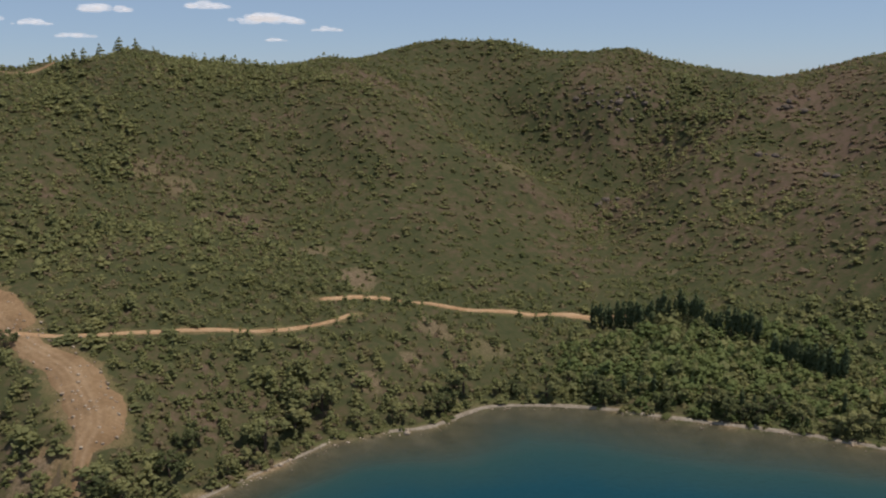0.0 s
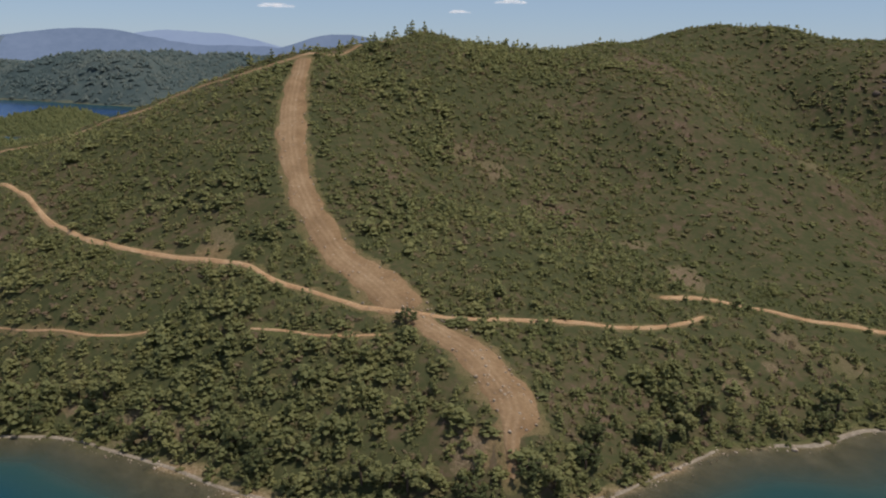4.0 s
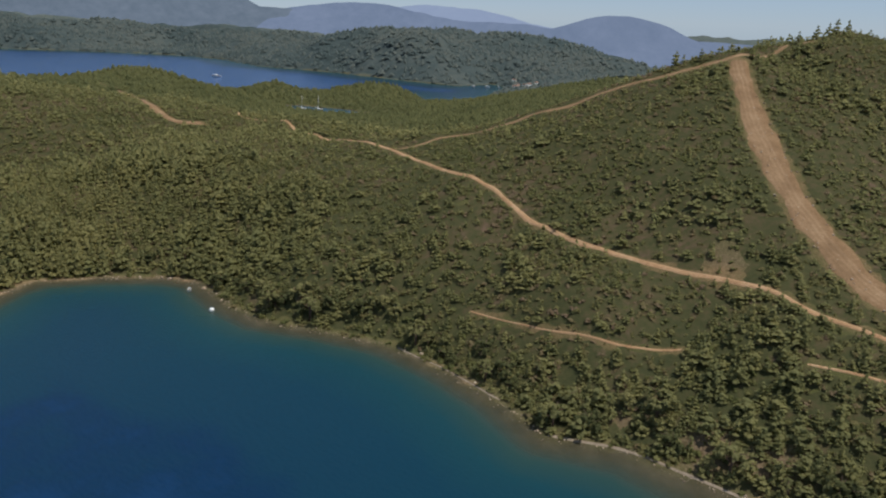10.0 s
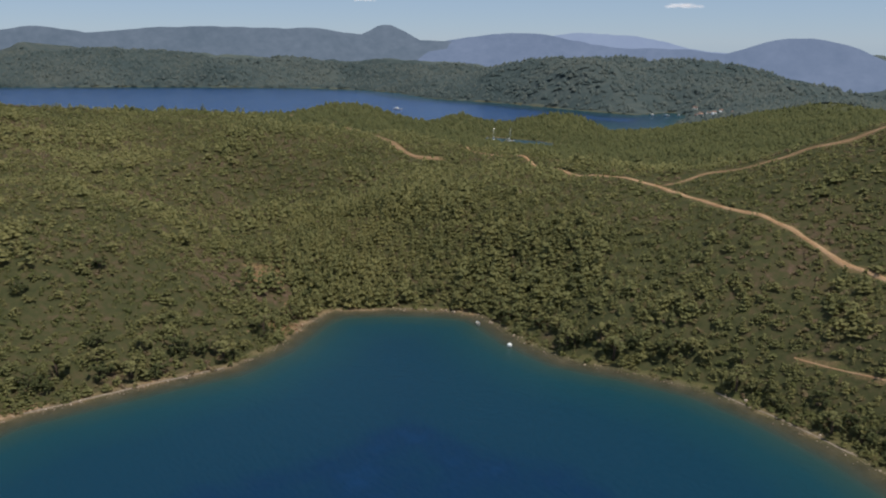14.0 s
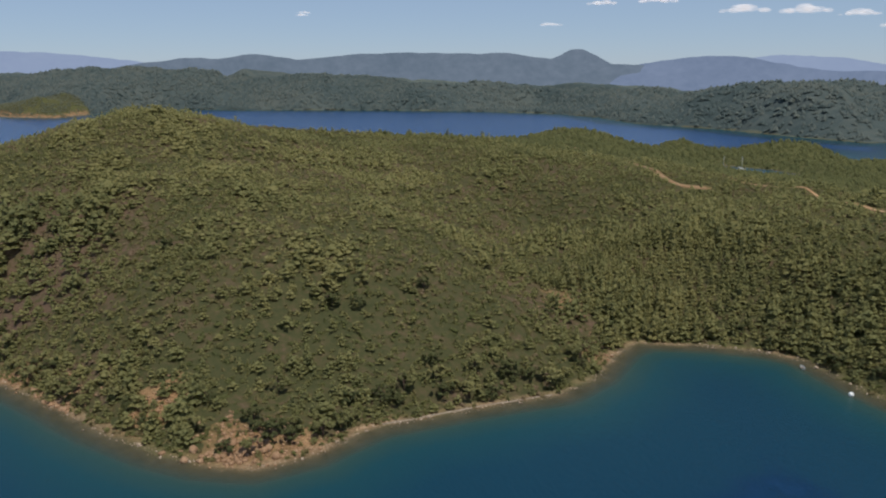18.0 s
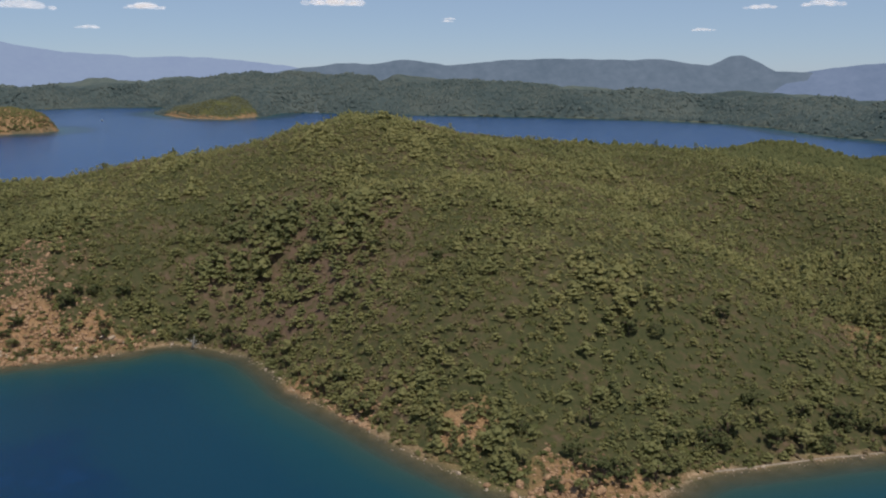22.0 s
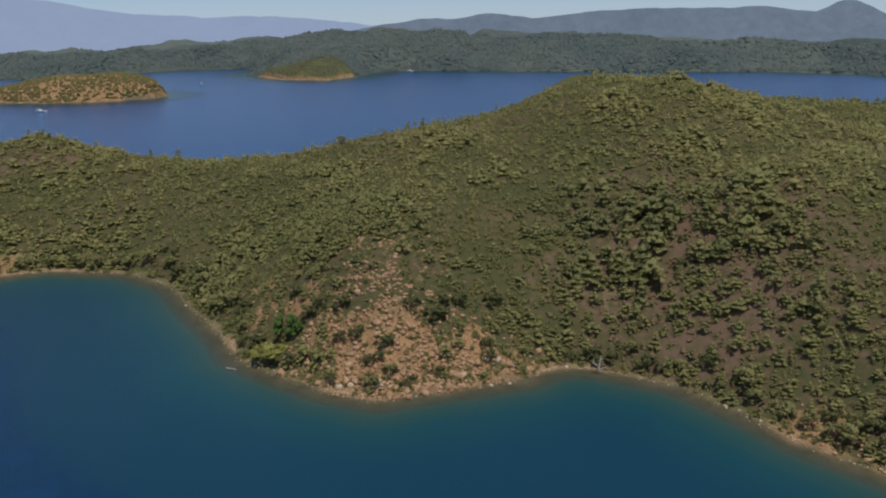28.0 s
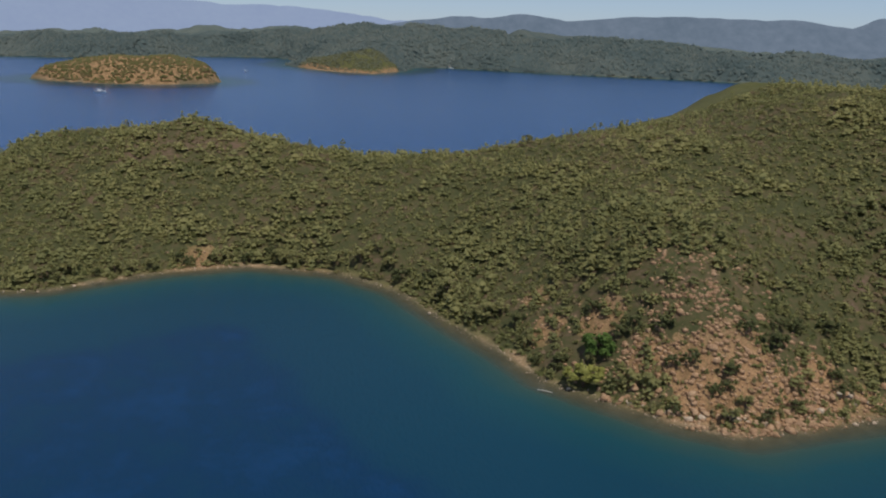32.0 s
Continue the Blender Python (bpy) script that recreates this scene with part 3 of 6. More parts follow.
# roads and cleared strips: x, y, half width
MAIN_ROAD = [(-560, 340, 0.88), (-524, 306, 0.97), (-476, 296, 0.97), (-420, 270, 1.1), (-385, 256, 1.1), (-355, 246, 1.2), (-318, 230, 1.1), (-287, 220, 1.1), (-268, 208, 1.1),
             (-244, 199, 1.1), (-222, 195, 1.1), (-196, 193, 1.1), (-178, 191, 1.2), (-166, 186, 1.2), (-148, 182, 1.2), (-128, 182, 1.3), (-112, 186, 1.2),
             (-90, 196, 1.1), (-64, 211, 1.1), (-45, 223, 1.1), (-40, 231, 1.4)]
VALLEY_ROAD = [(-56, 240, 1.2), (-50, 244, 1.6), (-39, 251, 1.8), (-30, 255, 1.8), (-13, 254, 1.7), (2, 254, 1.7), (26, 262, 1.7), (36, 264, 1.7), (52, 268, 1.6)]
RIDGE_TRACK = [(-355, 248, 1), (-341, 273, 1), (-322, 285, 1), (-300, 297, 1.5), (-275, 309, 1.7), (-255, 319, 1.6), (-232, 332, 1.5), (-222, 352, 1.2), (-213, 375, 1.2), (-203, 405, 1.4)]
WEST_TRACK = [(-518, 272, 2.4), (-527, 262, 3.0), (-540, 261, 3.2), (-553, 263, 3.0), (-585, 280, 2.2), (-625, 303, 2.0), (-662, 318, 1.8), (-720, 336, 1.5), (-776, 342, 1.5)]
LOWER_PATH = [(-266, 165, 0.31), (-248, 162, 0.34), (-230, 160, 0.37), (-212, 160, 0.37), (-192, 165, 0.41)]
LOWER_PATH_EAST = [(-163, 166, 0.39), (-143, 167, 0.47), (-124, 173, 0.51)]
FIREBREAK = [(-227, 334, 4.0), (-226, 331, 4.3), (-215, 302, 5.2), (-204, 276, 5.9), (-194, 256, 6.0), (-185, 241, 5.9), (-177, 229, 5.6), (-169, 219, 5.6), (-159, 211, 5.9), (-150, 203, 6.7), (-141, 198, 6.5), (-134, 192, 7.7), (-127, 187, 8.6), (-123, 184, 7.2)]
FIREBREAK_FOOT = [(-121, 183, 3.6), (-113, 178, 4.6), (-105, 175, 5.6), (-99, 171, 6.8), (-94, 165, 6.6), (-91, 162, 7.8), (-87, 158, 7.4), (-85, 154, 6.0), (-86, 149, 2.7), (-85, 145, 1.7),
                  (-83, 139, 1.1)]
WAYS = [MAIN_ROAD, VALLEY_ROAD, RIDGE_TRACK, WEST_TRACK, LOWER_PATH, LOWER_PATH_EAST, FIREBREAK, FIREBREAK_FOOT]
# bare, reddish ground: x, y, radius, strength
BARE_HEADS = [(-618, -192, 34, 1.0), (-638, -183, 14, 0.7), (-606, -184, 20, 1.0), (-614, -208, 18, 1.0), (-602, -168, 14, 1.0), (-632, -210, 12, 1.0), (-609, -167, 13, 1.0), (-605, -200, 14, 1.0), (-658, -187, 13, 0.8), (-655, -212, 14, 0.9), (-684, -223, 8, 0.8),
              (-598, -153, 9, 0.9), (-668, -226, 12, 0.85), (-503, -92, 12, 0.6), (-527, -101, 12, 1.0), (-467, -66, 15, 0.9), (-432, -50, 18, 1.0), (-424, -36, 13, 0.9), (-455, 98, 20, 0.6), (-425, 84, 12, 0.8),
              (-485, 125, 9, 0.5), (-900, -300, 26, 0.5), (-800, -330, 16, 0.6), (-770, -290, 14, 0.5)]
BARE_WOOD = [(-612, -93, 22, 0.6), (-630, -60, 16, 0.65), (-651, -66, 13, 0.6), (-597, -63, 18, 0.6), (-609, -114, 13, 0.65), (-628, -116, 13, 0.6), (-654, -122, 13, 0.55), (-654, -137, 7, 0.6), (-628, -152, 9, 0.6)]
BARE_EAST = [(-139, 301, 9, 0.7), (-123, 298, 9, 0.7), (-97, 287, 11, 0.7), (-64, 278, 12, 0.7), (-48, 265, 12, 0.9), (-192, 198, 13, 0.55), (-138, 172, 10, 0.6), (-178, 139, 9, 0.95), (-163, 139, 9, 0.95),
             (-201, 141, 5, 0.9), (-94, 143, 8, 0.9), (-110, 141, 8, 0.55), (-33, 200, 9, 0.8), (-22, 214, 9, 0.7), (-17, 236, 11, 0.7), (3, 231, 9, 0.6), (73, 307, 6, 0.8), (95, 424, 5, 0.9), (125, 265, 8, 0.5),
             (-322, 150, 6, 0.6), (-306, 189, 9, 0.45), (-301, 163, 8, 0.5), (60, 480, 26, 0.32), (-24, 401, 16, 0.4), (8, 377, 14, 0.4)]
BARE_SPOTS = BARE_HEADS + BARE_WOOD + BARE_EAST


def way_gap(x, y):
    """How far a point lies outside the edge of the nearest road or strip."""
    gap = np.full(np.shape(x), 1e9)
    for way in WAYS:
        d, a = line_distance(x, y, way)
        gap = np.minimum(gap, d - np.interp(a, np.arange(len(way)), [w[2] for w in way]))
    return gap


def bareness(x, y):
    b = np.zeros(np.shape(x))
    for cx, cy, r, s in BARE_SPOTS:
        b = np.maximum(b, s * np.clip(1.25 - np.hypot(x - cx, y - cy) / r, 0, 1))
    return np.clip(b + (fbm(x, y, 40, 4, 6) - 0.55) * 0.7 * (b > 0), 0, 1)


headland = smoothstep(-400, -420, GX) * smoothstep(125, 90, GY) + 0.6 * smoothstep(-120, -150, GX) * (GX > -400)
stony = smoothstep(1.8 + 2.6 * headland, -0.3 + 0.8 * headland, GD + 7 * (fbm(GX, GY, 20, 3, 7) - 0.5)) * (GD > -1.5) * (0.25 + 0.75 * smoothstep(0.36, 0.56, fbm(GX, GY, 45, 3, 3)))
verge = 0.45 * smoothstep(1.4, -0.6, way_gap(GX, GY) + 4 * (fbm(GX, GY, 9, 3, 3) - 0.5))
isle_bare = np.maximum(0.72 * (np.hypot(GX + 1925, GY + 365) < 260), 0.8 * (np.hypot((GX + 2205) / 150, (GY - 95) / 125) < 1) * (GD < 14))
# wooded grows with distance and brings in the hazed canopy colour
ground = mesh_object("ground", np.stack([GX, GY, GZ], -1).reshape(-1, 3), grid_faces(*GX.shape), GROUND, smooth=True,
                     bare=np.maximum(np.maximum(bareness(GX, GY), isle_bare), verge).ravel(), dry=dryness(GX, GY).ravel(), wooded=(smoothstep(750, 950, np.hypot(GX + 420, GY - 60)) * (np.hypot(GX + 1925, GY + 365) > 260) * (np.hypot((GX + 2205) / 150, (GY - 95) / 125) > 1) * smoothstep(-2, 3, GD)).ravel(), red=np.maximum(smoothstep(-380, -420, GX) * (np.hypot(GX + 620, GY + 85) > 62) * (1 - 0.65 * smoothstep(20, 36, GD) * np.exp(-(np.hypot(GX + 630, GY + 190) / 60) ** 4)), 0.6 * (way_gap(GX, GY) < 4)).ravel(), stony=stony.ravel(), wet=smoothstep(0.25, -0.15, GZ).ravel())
tagged(ground, "scrubby brown and olive hillside running down to the water", "ground", kind="structure")

wx, wy = np.meshgrid(axis((-5200, 5200), -960, 180, 5.0, 1.06), axis((-5200, 5200), -620, 560, 5.0, 1.06))
wd = shore_distance(wx, wy)
shoal = 1 - 0.62 * np.exp(-((wx - 40) / 120) ** 2 - ((wy - 175) / 42) ** 2) - 0.55 * np.exp(-((wx + 135) / 75) ** 2 - ((wy - 118) / 18) ** 2)
# lagoon water takes the bluest stop, a painted sky reflection
lagoon = np.maximum(smoothstep(-930, -1150, wx), smoothstep(300, 420, wy))
water = mesh_object("water", np.stack([wx, wy, np.zeros_like(wx)], -1).reshape(-1, 3), grid_faces(*wx.shape, keep=(wd < 12).ravel()), WATER, smooth=True,
                    offshore=(0.8 * np.clip(-wd / 75, 0, 1) * shoal + 0.2 * np.clip(-wd / 75, 0, 1) * lagoon).ravel())
tagged(water, "calm deep blue sea, brown and teal in the shallows", "water", kind="structure")


def ribbon(name, way, mat, label, lift=0.42):
    """A road or strip draped on the ground, with ragged edges."""
    pts = np.array(way, float)
    seg = np.hypot(*np.diff(pts[:, :2], axis=0).T)
    s = np.concatenate([[0], np.cumsum(seg)])
    q = np.arange(0, s[-1], 1.6)
    x, y, w = (np.interp(q, s, pts[:, i]) for i in range(3))
    for _ in range(6):
        x[1:-1], y[1:-1] = (x[:-2] + 2 * x[1:-1] + x[2:]) / 4, (y[:-2] + 2 * y[1:-1] + y[2:]) / 4
    tx, ty = np.gradient(x), np.gradient(y)
    n = np.hypot(tx, ty)
    nx, ny = -ty / n, tx / n
    across = np.linspace(-1, 1, 9 if w.max() < 3.5 else 25)
    ragl, ragr = 0.45 + 0.9 * fbm(x, y, 9, 4, 1), 0.45 + 0.9 * fbm(x, y, 9, 4, 4)
    side = np.where(across[None, :] < 0, ragl[:, None], ragr[:, None]) * w[:, None] * across[None, :]
    px, py = x[:, None] + nx[:, None] * side, y[:, None] + ny[:, None] * side
    lift = lift * min(1, 0.25 + w.max() * 0.35)
    end = np.clip(np.minimum(q, s[-1] - q) / 3.0 + 0.6 * (fbm(x, y, 5, 2, 2) - 0.5), 0, 1)[:, None]
    pz = height_at(px, py) - 0.2 * (1 - end) + end * lift * (1 - np.abs(across[None, :]) ** 4 * 1.3) + 0.12 * (fbm(px, py, 3, 2, 3) - 0.5)
    off = side + 1.4 * (fbm(x, y, 30, 2, 6) - 0.5)[:, None]
    rut = np.exp(-((np.abs(off) - 0.9) / 0.5) ** 2) + 0.7 * np.exp(-((np.abs(off + 3.4) - 0.8) / 0.5) ** 2)
    ob = mesh_object(name, np.stack([px, py, pz], -1).reshape(-1, 3), grid_faces(*px.shape), mat, smooth=True, rut=rut.ravel())
    return tagged(ob, label, "dirt road", kind="structure")


ribbon("road", MAIN_ROAD, TRACK_EARTH, "winding pale orange dirt road cut along the hillside")
ribbon("road", VALLEY_ROAD, TRACK_EARTH, "pale grey dirt road along the foot of the valley")
ribbon("road", RIDGE_TRACK, EARTH, "reddish dirt track climbing the ridge")
ribbon("road", WEST_TRACK, EARTH, "short reddish dirt track over the saddle")
ribbon("road", LOWER_PATH, TRACK_EARTH, "narrow pale dirt path through the scrub")
ribbon("road", LOWER_PATH_EAST, TRACK_EARTH, "narrow pale dirt path below the road")
ribbon("firebreak", FIREBREAK, EARTH, "broad bare firebreak of reddish earth up the hill", 0.35)
ribbon("firebreak", FIREBREAK_FOOT, EARTH, "bare stony foot of the firebreak below the road", 0.30)


def inland(line, by, half):
    """A shoreline moved towards the land, as a way with a half width."""
    pts = np.array(line, float)
    t = np.gradient(pts, axis=0)
    n = np.stack([t[:, 1], -t[:, 0]], 1) / np.hypot(t[:, 0], t[:, 1])[:, None]
    side = np.where(shore_distance(pts[:, 0] + n[:, 0] * 6, pts[:, 1] + n[:, 1] * 6) > 0, 1, -1)[:, None]
    return [(x, y, half) for x, y in pts + n * side * by]


SHINGLE = mottled("shingle", [(0.3, (0.13, 0.100, 0.072)), (0.5, (0.24, 0.190, 0.142)), (0.75, (0.37, 0.31, 0.25))], 0.5, 3.0, relief=0.6, distance=0.2)
for shore, half in ((COAST_BAY[4:16], 0.85), (COAST_BAY[16:] + COAST_ROAD[:5], 0.6), (COAST_ROAD[5:8], 0.35), (COAST_HEAD[:4], 0.4)):
    tagged(ribbon("beach", inland(shore, 0.6 + 0.5 * half, half), SHINGLE, "narrow pale shingle beach along the water", 0.3), category="beach")


# ---------------------------------------------------------------- plants
def blades(rng, at, out, size, spread=0.3):
    """Small leaf blades at the points `at`, facing along `out` with a little scatter."""
    n = out + rng.randn(*out.shape) * spread
    n /= np.linalg.norm(n, axis=1)[:, None]
    a = np.cross(n, rng.randn(*out.shape))
    a /= np.linalg.norm(a, axis=1)[:, None]
    b = np.cross(n, a)
    s = (size * (0.6 + 0.8 * rng.rand(len(at))))[:, None]
    v = np.stack([at + a * s, at - a * s * 0.55 + b * s * 0.8, at - a * s * 0.55 - b * s * 0.8], 1).reshape(-1, 3)
    return v, np.arange(len(v)).reshape(-1, 3)


def joined(pieces):
    v, f, n = [], [], 0
    for pv, pf in pieces:
        v.append(pv)
        f.append(pf + n)
        n += len(pv)
    return np.concatenate(v), np.concatenate(f)


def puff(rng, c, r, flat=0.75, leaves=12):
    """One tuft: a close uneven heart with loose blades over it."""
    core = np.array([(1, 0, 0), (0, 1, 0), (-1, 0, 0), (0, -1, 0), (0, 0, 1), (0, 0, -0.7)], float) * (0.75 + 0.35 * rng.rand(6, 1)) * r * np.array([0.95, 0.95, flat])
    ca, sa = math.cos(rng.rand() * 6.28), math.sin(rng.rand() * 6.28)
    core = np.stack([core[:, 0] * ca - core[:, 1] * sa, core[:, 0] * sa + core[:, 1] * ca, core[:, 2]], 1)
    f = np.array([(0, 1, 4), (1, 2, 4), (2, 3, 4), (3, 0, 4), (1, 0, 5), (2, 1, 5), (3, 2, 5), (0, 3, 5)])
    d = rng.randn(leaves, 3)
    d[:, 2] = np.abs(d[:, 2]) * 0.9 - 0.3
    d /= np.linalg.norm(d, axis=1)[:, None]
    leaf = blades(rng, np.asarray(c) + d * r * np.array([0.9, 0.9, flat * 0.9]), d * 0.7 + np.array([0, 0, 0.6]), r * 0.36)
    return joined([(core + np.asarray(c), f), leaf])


def lobed(seed, tiers, leaves, size, under=True):
    """A crown one unit high, of uneven lobes in tiers (height, ring, lobe radius, count, stretch) with loose sprays."""
    rng = np.random.RandomState(seed)
    pieces, spots = [], []
    for z, ring, r, count, stretch in tiers:
        start = rng.rand() * 6.283
        for k in range(count):
            a = start + 6.283 * (k + 0.5 * (rng.rand() - 0.5)) / count
            q = ring * (0.7 + 0.6 * rng.rand())
            c = np.array([q * math.cos(a), q * math.sin(a), z + 0.09 * (rng.rand() - 0.5)])
            rr = r * (0.75 + 0.5 * rng.rand())
            n = 4 if under else 5
            t = start + np.arange(n) * 6.283 / n + 0.5 * rng.rand(n)
            w = rr * (0.8 + 0.5 * rng.rand(n))
            v = [(*(c[:2] + w[i] * np.array([math.cos(t[i]), math.sin(t[i])])), c[2] - rr * 0.35 * rng.rand()) for i in range(n)]
            v.append(tuple(c + np.array([0, 0, rr * stretch])))
            f = [(i, (i + 1) % n, n) for i in range(n)]
            if under:
                v.append(tuple(c - np.array([0, 0, rr * 0.6])))
                f += [((i + 1) % n, i, n + 1) for i in range(n)]
            pieces.append((np.array(v), np.array(f)))
            spots.append((c, rr, stretch))
    pick = rng.randint(len(spots), size=leaves)
    d = rng.randn(leaves, 3)
    d[:, 2] = np.abs(d[:, 2]) * 0.8
    d /= np.linalg.norm(d, axis=1)[:, None]
    at = np.array([spots[i][0] + d[j] * spots[i][1] * (0.9 + 0.55 * rng.rand()) * np.array([1.1, 1.1, 0.9 * spots[i][2]]) for j, i in enumerate(pick)])
    return joined(pieces + [blades(rng, at, d * 0.6 + np.array([0, 0, 0.6]), np.full(leaves, size), 0.5)] if leaves else pieces)


# one unit high; scaled on the spot
PINE_NEAR = [lobed(s, [(0.14, 0.18, 0.12, 4, 0.8), (0.38, 0.12, 0.10, 3, 0.9), (0.62, 0.05, 0.09, 2, 1.4), (0.80, 0.0, 0.06, 1, 2.6)], 50, 0.085, False) for s in range(8)]
PINE_OFF = [lobed(10 + s, [(0.18, 0.15, 0.15, 3, 0.9), (0.52, 0.06, 0.12, 1, 1.6), (0.76, 0.0, 0.07, 1, 2.4)], 18, 0.11, False) for s in range(8)]
ROUND_NEAR = [lobed(20 + s, [(0.26, 0.26, 0.13, 5, 0.7), (0.52, 0.18, 0.14, 3, 0.75), (0.72, 0.05, 0.14, 1, 0.9)], 52, 0.095, False) for s in range(8)]
ROUND_OFF = [lobed(30 + s, [(0.28, 0.22, 0.18, 3, 0.8), (0.58, 0.08, 0.18, 1, 1.1)], 19, 0.12, False) for s in range(8)]
SHRUBS = [lobed(40 + s, [(0.10, 0.22, 0.22, 2, 1.0), (0.30, 0.05, 0.20, 1, 1.1)], 9, 0.15, False) for s in range(8)]
FAR_CLUMPS = [lobed(60 + s, [(0.10, 0.22, 0.27, 3, 1.2), (0.40, 0.0, 0.28, 1, 1.5)], 0, 0.1, False) for s in range(8)]


def zone(x, y, spots):
    """How far a point lies within any of the ellipses (x, y, rx, ry, strength)."""
    z = np.zeros(np.shape(x))
    for cx, cy, rx, ry, k in spots:
        z = np.maximum(z, k * np.clip(1.5 - np.hypot((x - cx) / rx, (y - cy) / ry), 0, 1))
    return z


# kinds of growth
CLOSE_WOOD = [(-150, 160, 50, 13, 0.4), (-70, 182, 42, 20, 0.6), (-20, 222, 40, 14, 0.5), (75, 228, 48, 24, 0.5), (-280, 168, 60, 18, 0.8), (-350, 185, 45, 28, 0.9), (-420, 165, 50, 40, 1.0), (-490, 165, 45, 35, 1.0),
              (-590, 200, 80, 50, 0.6), (-690, -185, 45, 40, 0.7), (-740, -215, 50, 35, 0.6)]
OPEN_SCRUB = [(-8, 300, 52, 40, 1.0), (-30, 345, 45, 36, 0.9), (5, 270, 40, 22, 0.7), (-464, 25, 20, 28, 0.9), (-476, -16, 16, 16, 0.8), (-450, 90, 24, 26, 0.8), (-230, 200, 30, 12, 0.4), (-205, 172, 26, 7, 0.6), (130, 400, 60, 40, 0.5)]
DARK_WOOD = [(-612, -85, 44, 38, 1.0), (-570, -82, 30, 20, 0.7), (-640, -105, 26, 24, 0.9), (-646, -222, 16, 12, 0.5), (-622, -196, 26, 18, 0.5), (-440, -52, 22, 16, 0.6)]
YELLOW_SCRUB = [(115, 360, 45, 45, 0.9), (-44, 410, 40, 14, 0.7), (2, 385, 24, 14, 0.8), (-690, 10, 90, 80, 1.0), (-640, -30, 60, 50, 0.8), (-530, 20, 60, 70, 0.7), (-510, -50, 46, 36, 0.6), (-720, -130, 60, 50, 0.8), (-880, -300, 90, 80, 0.7), (-620, 110, 60, 60, 0.5)]


def gully_gap(x, y):
    """Distance to the beds of the valleys, where the growth is thick and dark."""
    best = np.full(np.shape(x), 1e9)
    for bed in ([p[:2] for p in VALLEY_EAST[3:]], [(-125, 400), (-126, 318), (-112, 300), (-92, 275), (-66, 258), (-46, 240)], [(93, 434), (112, 470)]):
        best = np.minimum(best, line_distance(x, y, bed)[0])
    return best


def scatter(name, forms, x, y, z, tall, wide, tint, mat, seed, label, category, smooth=True):
    rng = np.random.RandomState(seed)
    pick, turn = rng.randint(len(forms), size=len(x)), rng.rand(len(x)) * 6.283
    V, F, T, n = [], [], [], 0
    for k, (fv, ff) in enumerate(forms):
        w = np.where(pick == k)[0]
        c, s = np.cos(turn[w])[:, None], np.sin(turn[w])[:, None]
        v = np.empty((len(w), len(fv), 3), np.float32)
        v[..., 0] = x[w, None] + (fv[None, :, 0] * c - fv[None, :, 1] * s) * wide[w, None]
        v[..., 1] = y[w, None] + (fv[None, :, 0] * s + fv[None, :, 1] * c) * wide[w, None]
        v[..., 2] = z[w, None] + fv[None, :, 2] * tall[w, None]
        V.append(v.reshape(-1, 3))
        F.append((ff[None] + (np.arange(len(w)) * len(fv))[:, None, None] + n).reshape(-1, 3))
        T.append(np.repeat(tint[w], len(fv)))
        n += len(w) * len(fv)
    ob = mesh_object(name, np.concatenate(V), np.concatenate(F), mat, smooth=smooth, tint=np.concatenate(T))
    return tagged(ob, label, category, kind="stuff")


def seeds(x0, x1, y0, y1, step, seed, jitter=0.9):
    rng = np.random.RandomState(seed)
    x, y = np.meshgrid(np.arange(x0, x1, step), np.arange(y0, y1, step))
    x, y = x.ravel() + (rng.rand(x.size) - 0.5) * step * 2 * jitter, y.ravel() + (rng.rand(x.size) - 0.5) * step * 2 * jitter
    return x, y, rng


BAY_SIDE = [(420, 40), (420, 420), (250, 580), (165, 590), (85, 600), (0, 560), (-108, 560), (-215, 470), (-245, 380), (-262, 345), (-345, 305), (-420, 330), (-520, 345), (-590, 340), (-640, 300),
            (-720, 260), (-780, 190), (-830, 90), (-820, 0), (-830, -90), (-850, -170), (-900, -240), (-965, -310), (-980, -400), (-900, -520), (-700, -420),
            (-560, -250), (-380, -120), (-370, 60), (-300, 110), (0, 100)]


def inside(x, y, ring):
    hit = np.zeros(len(x), bool)
    for (ax, ay), (bx, by) in zip(ring, ring[1:] + ring[:1]):
        if ay != by:
            hit ^= ((ay > y) != (by > y)) & (x < (bx - ax) * (y - ay) / (by - ay) + ax)
    return hit


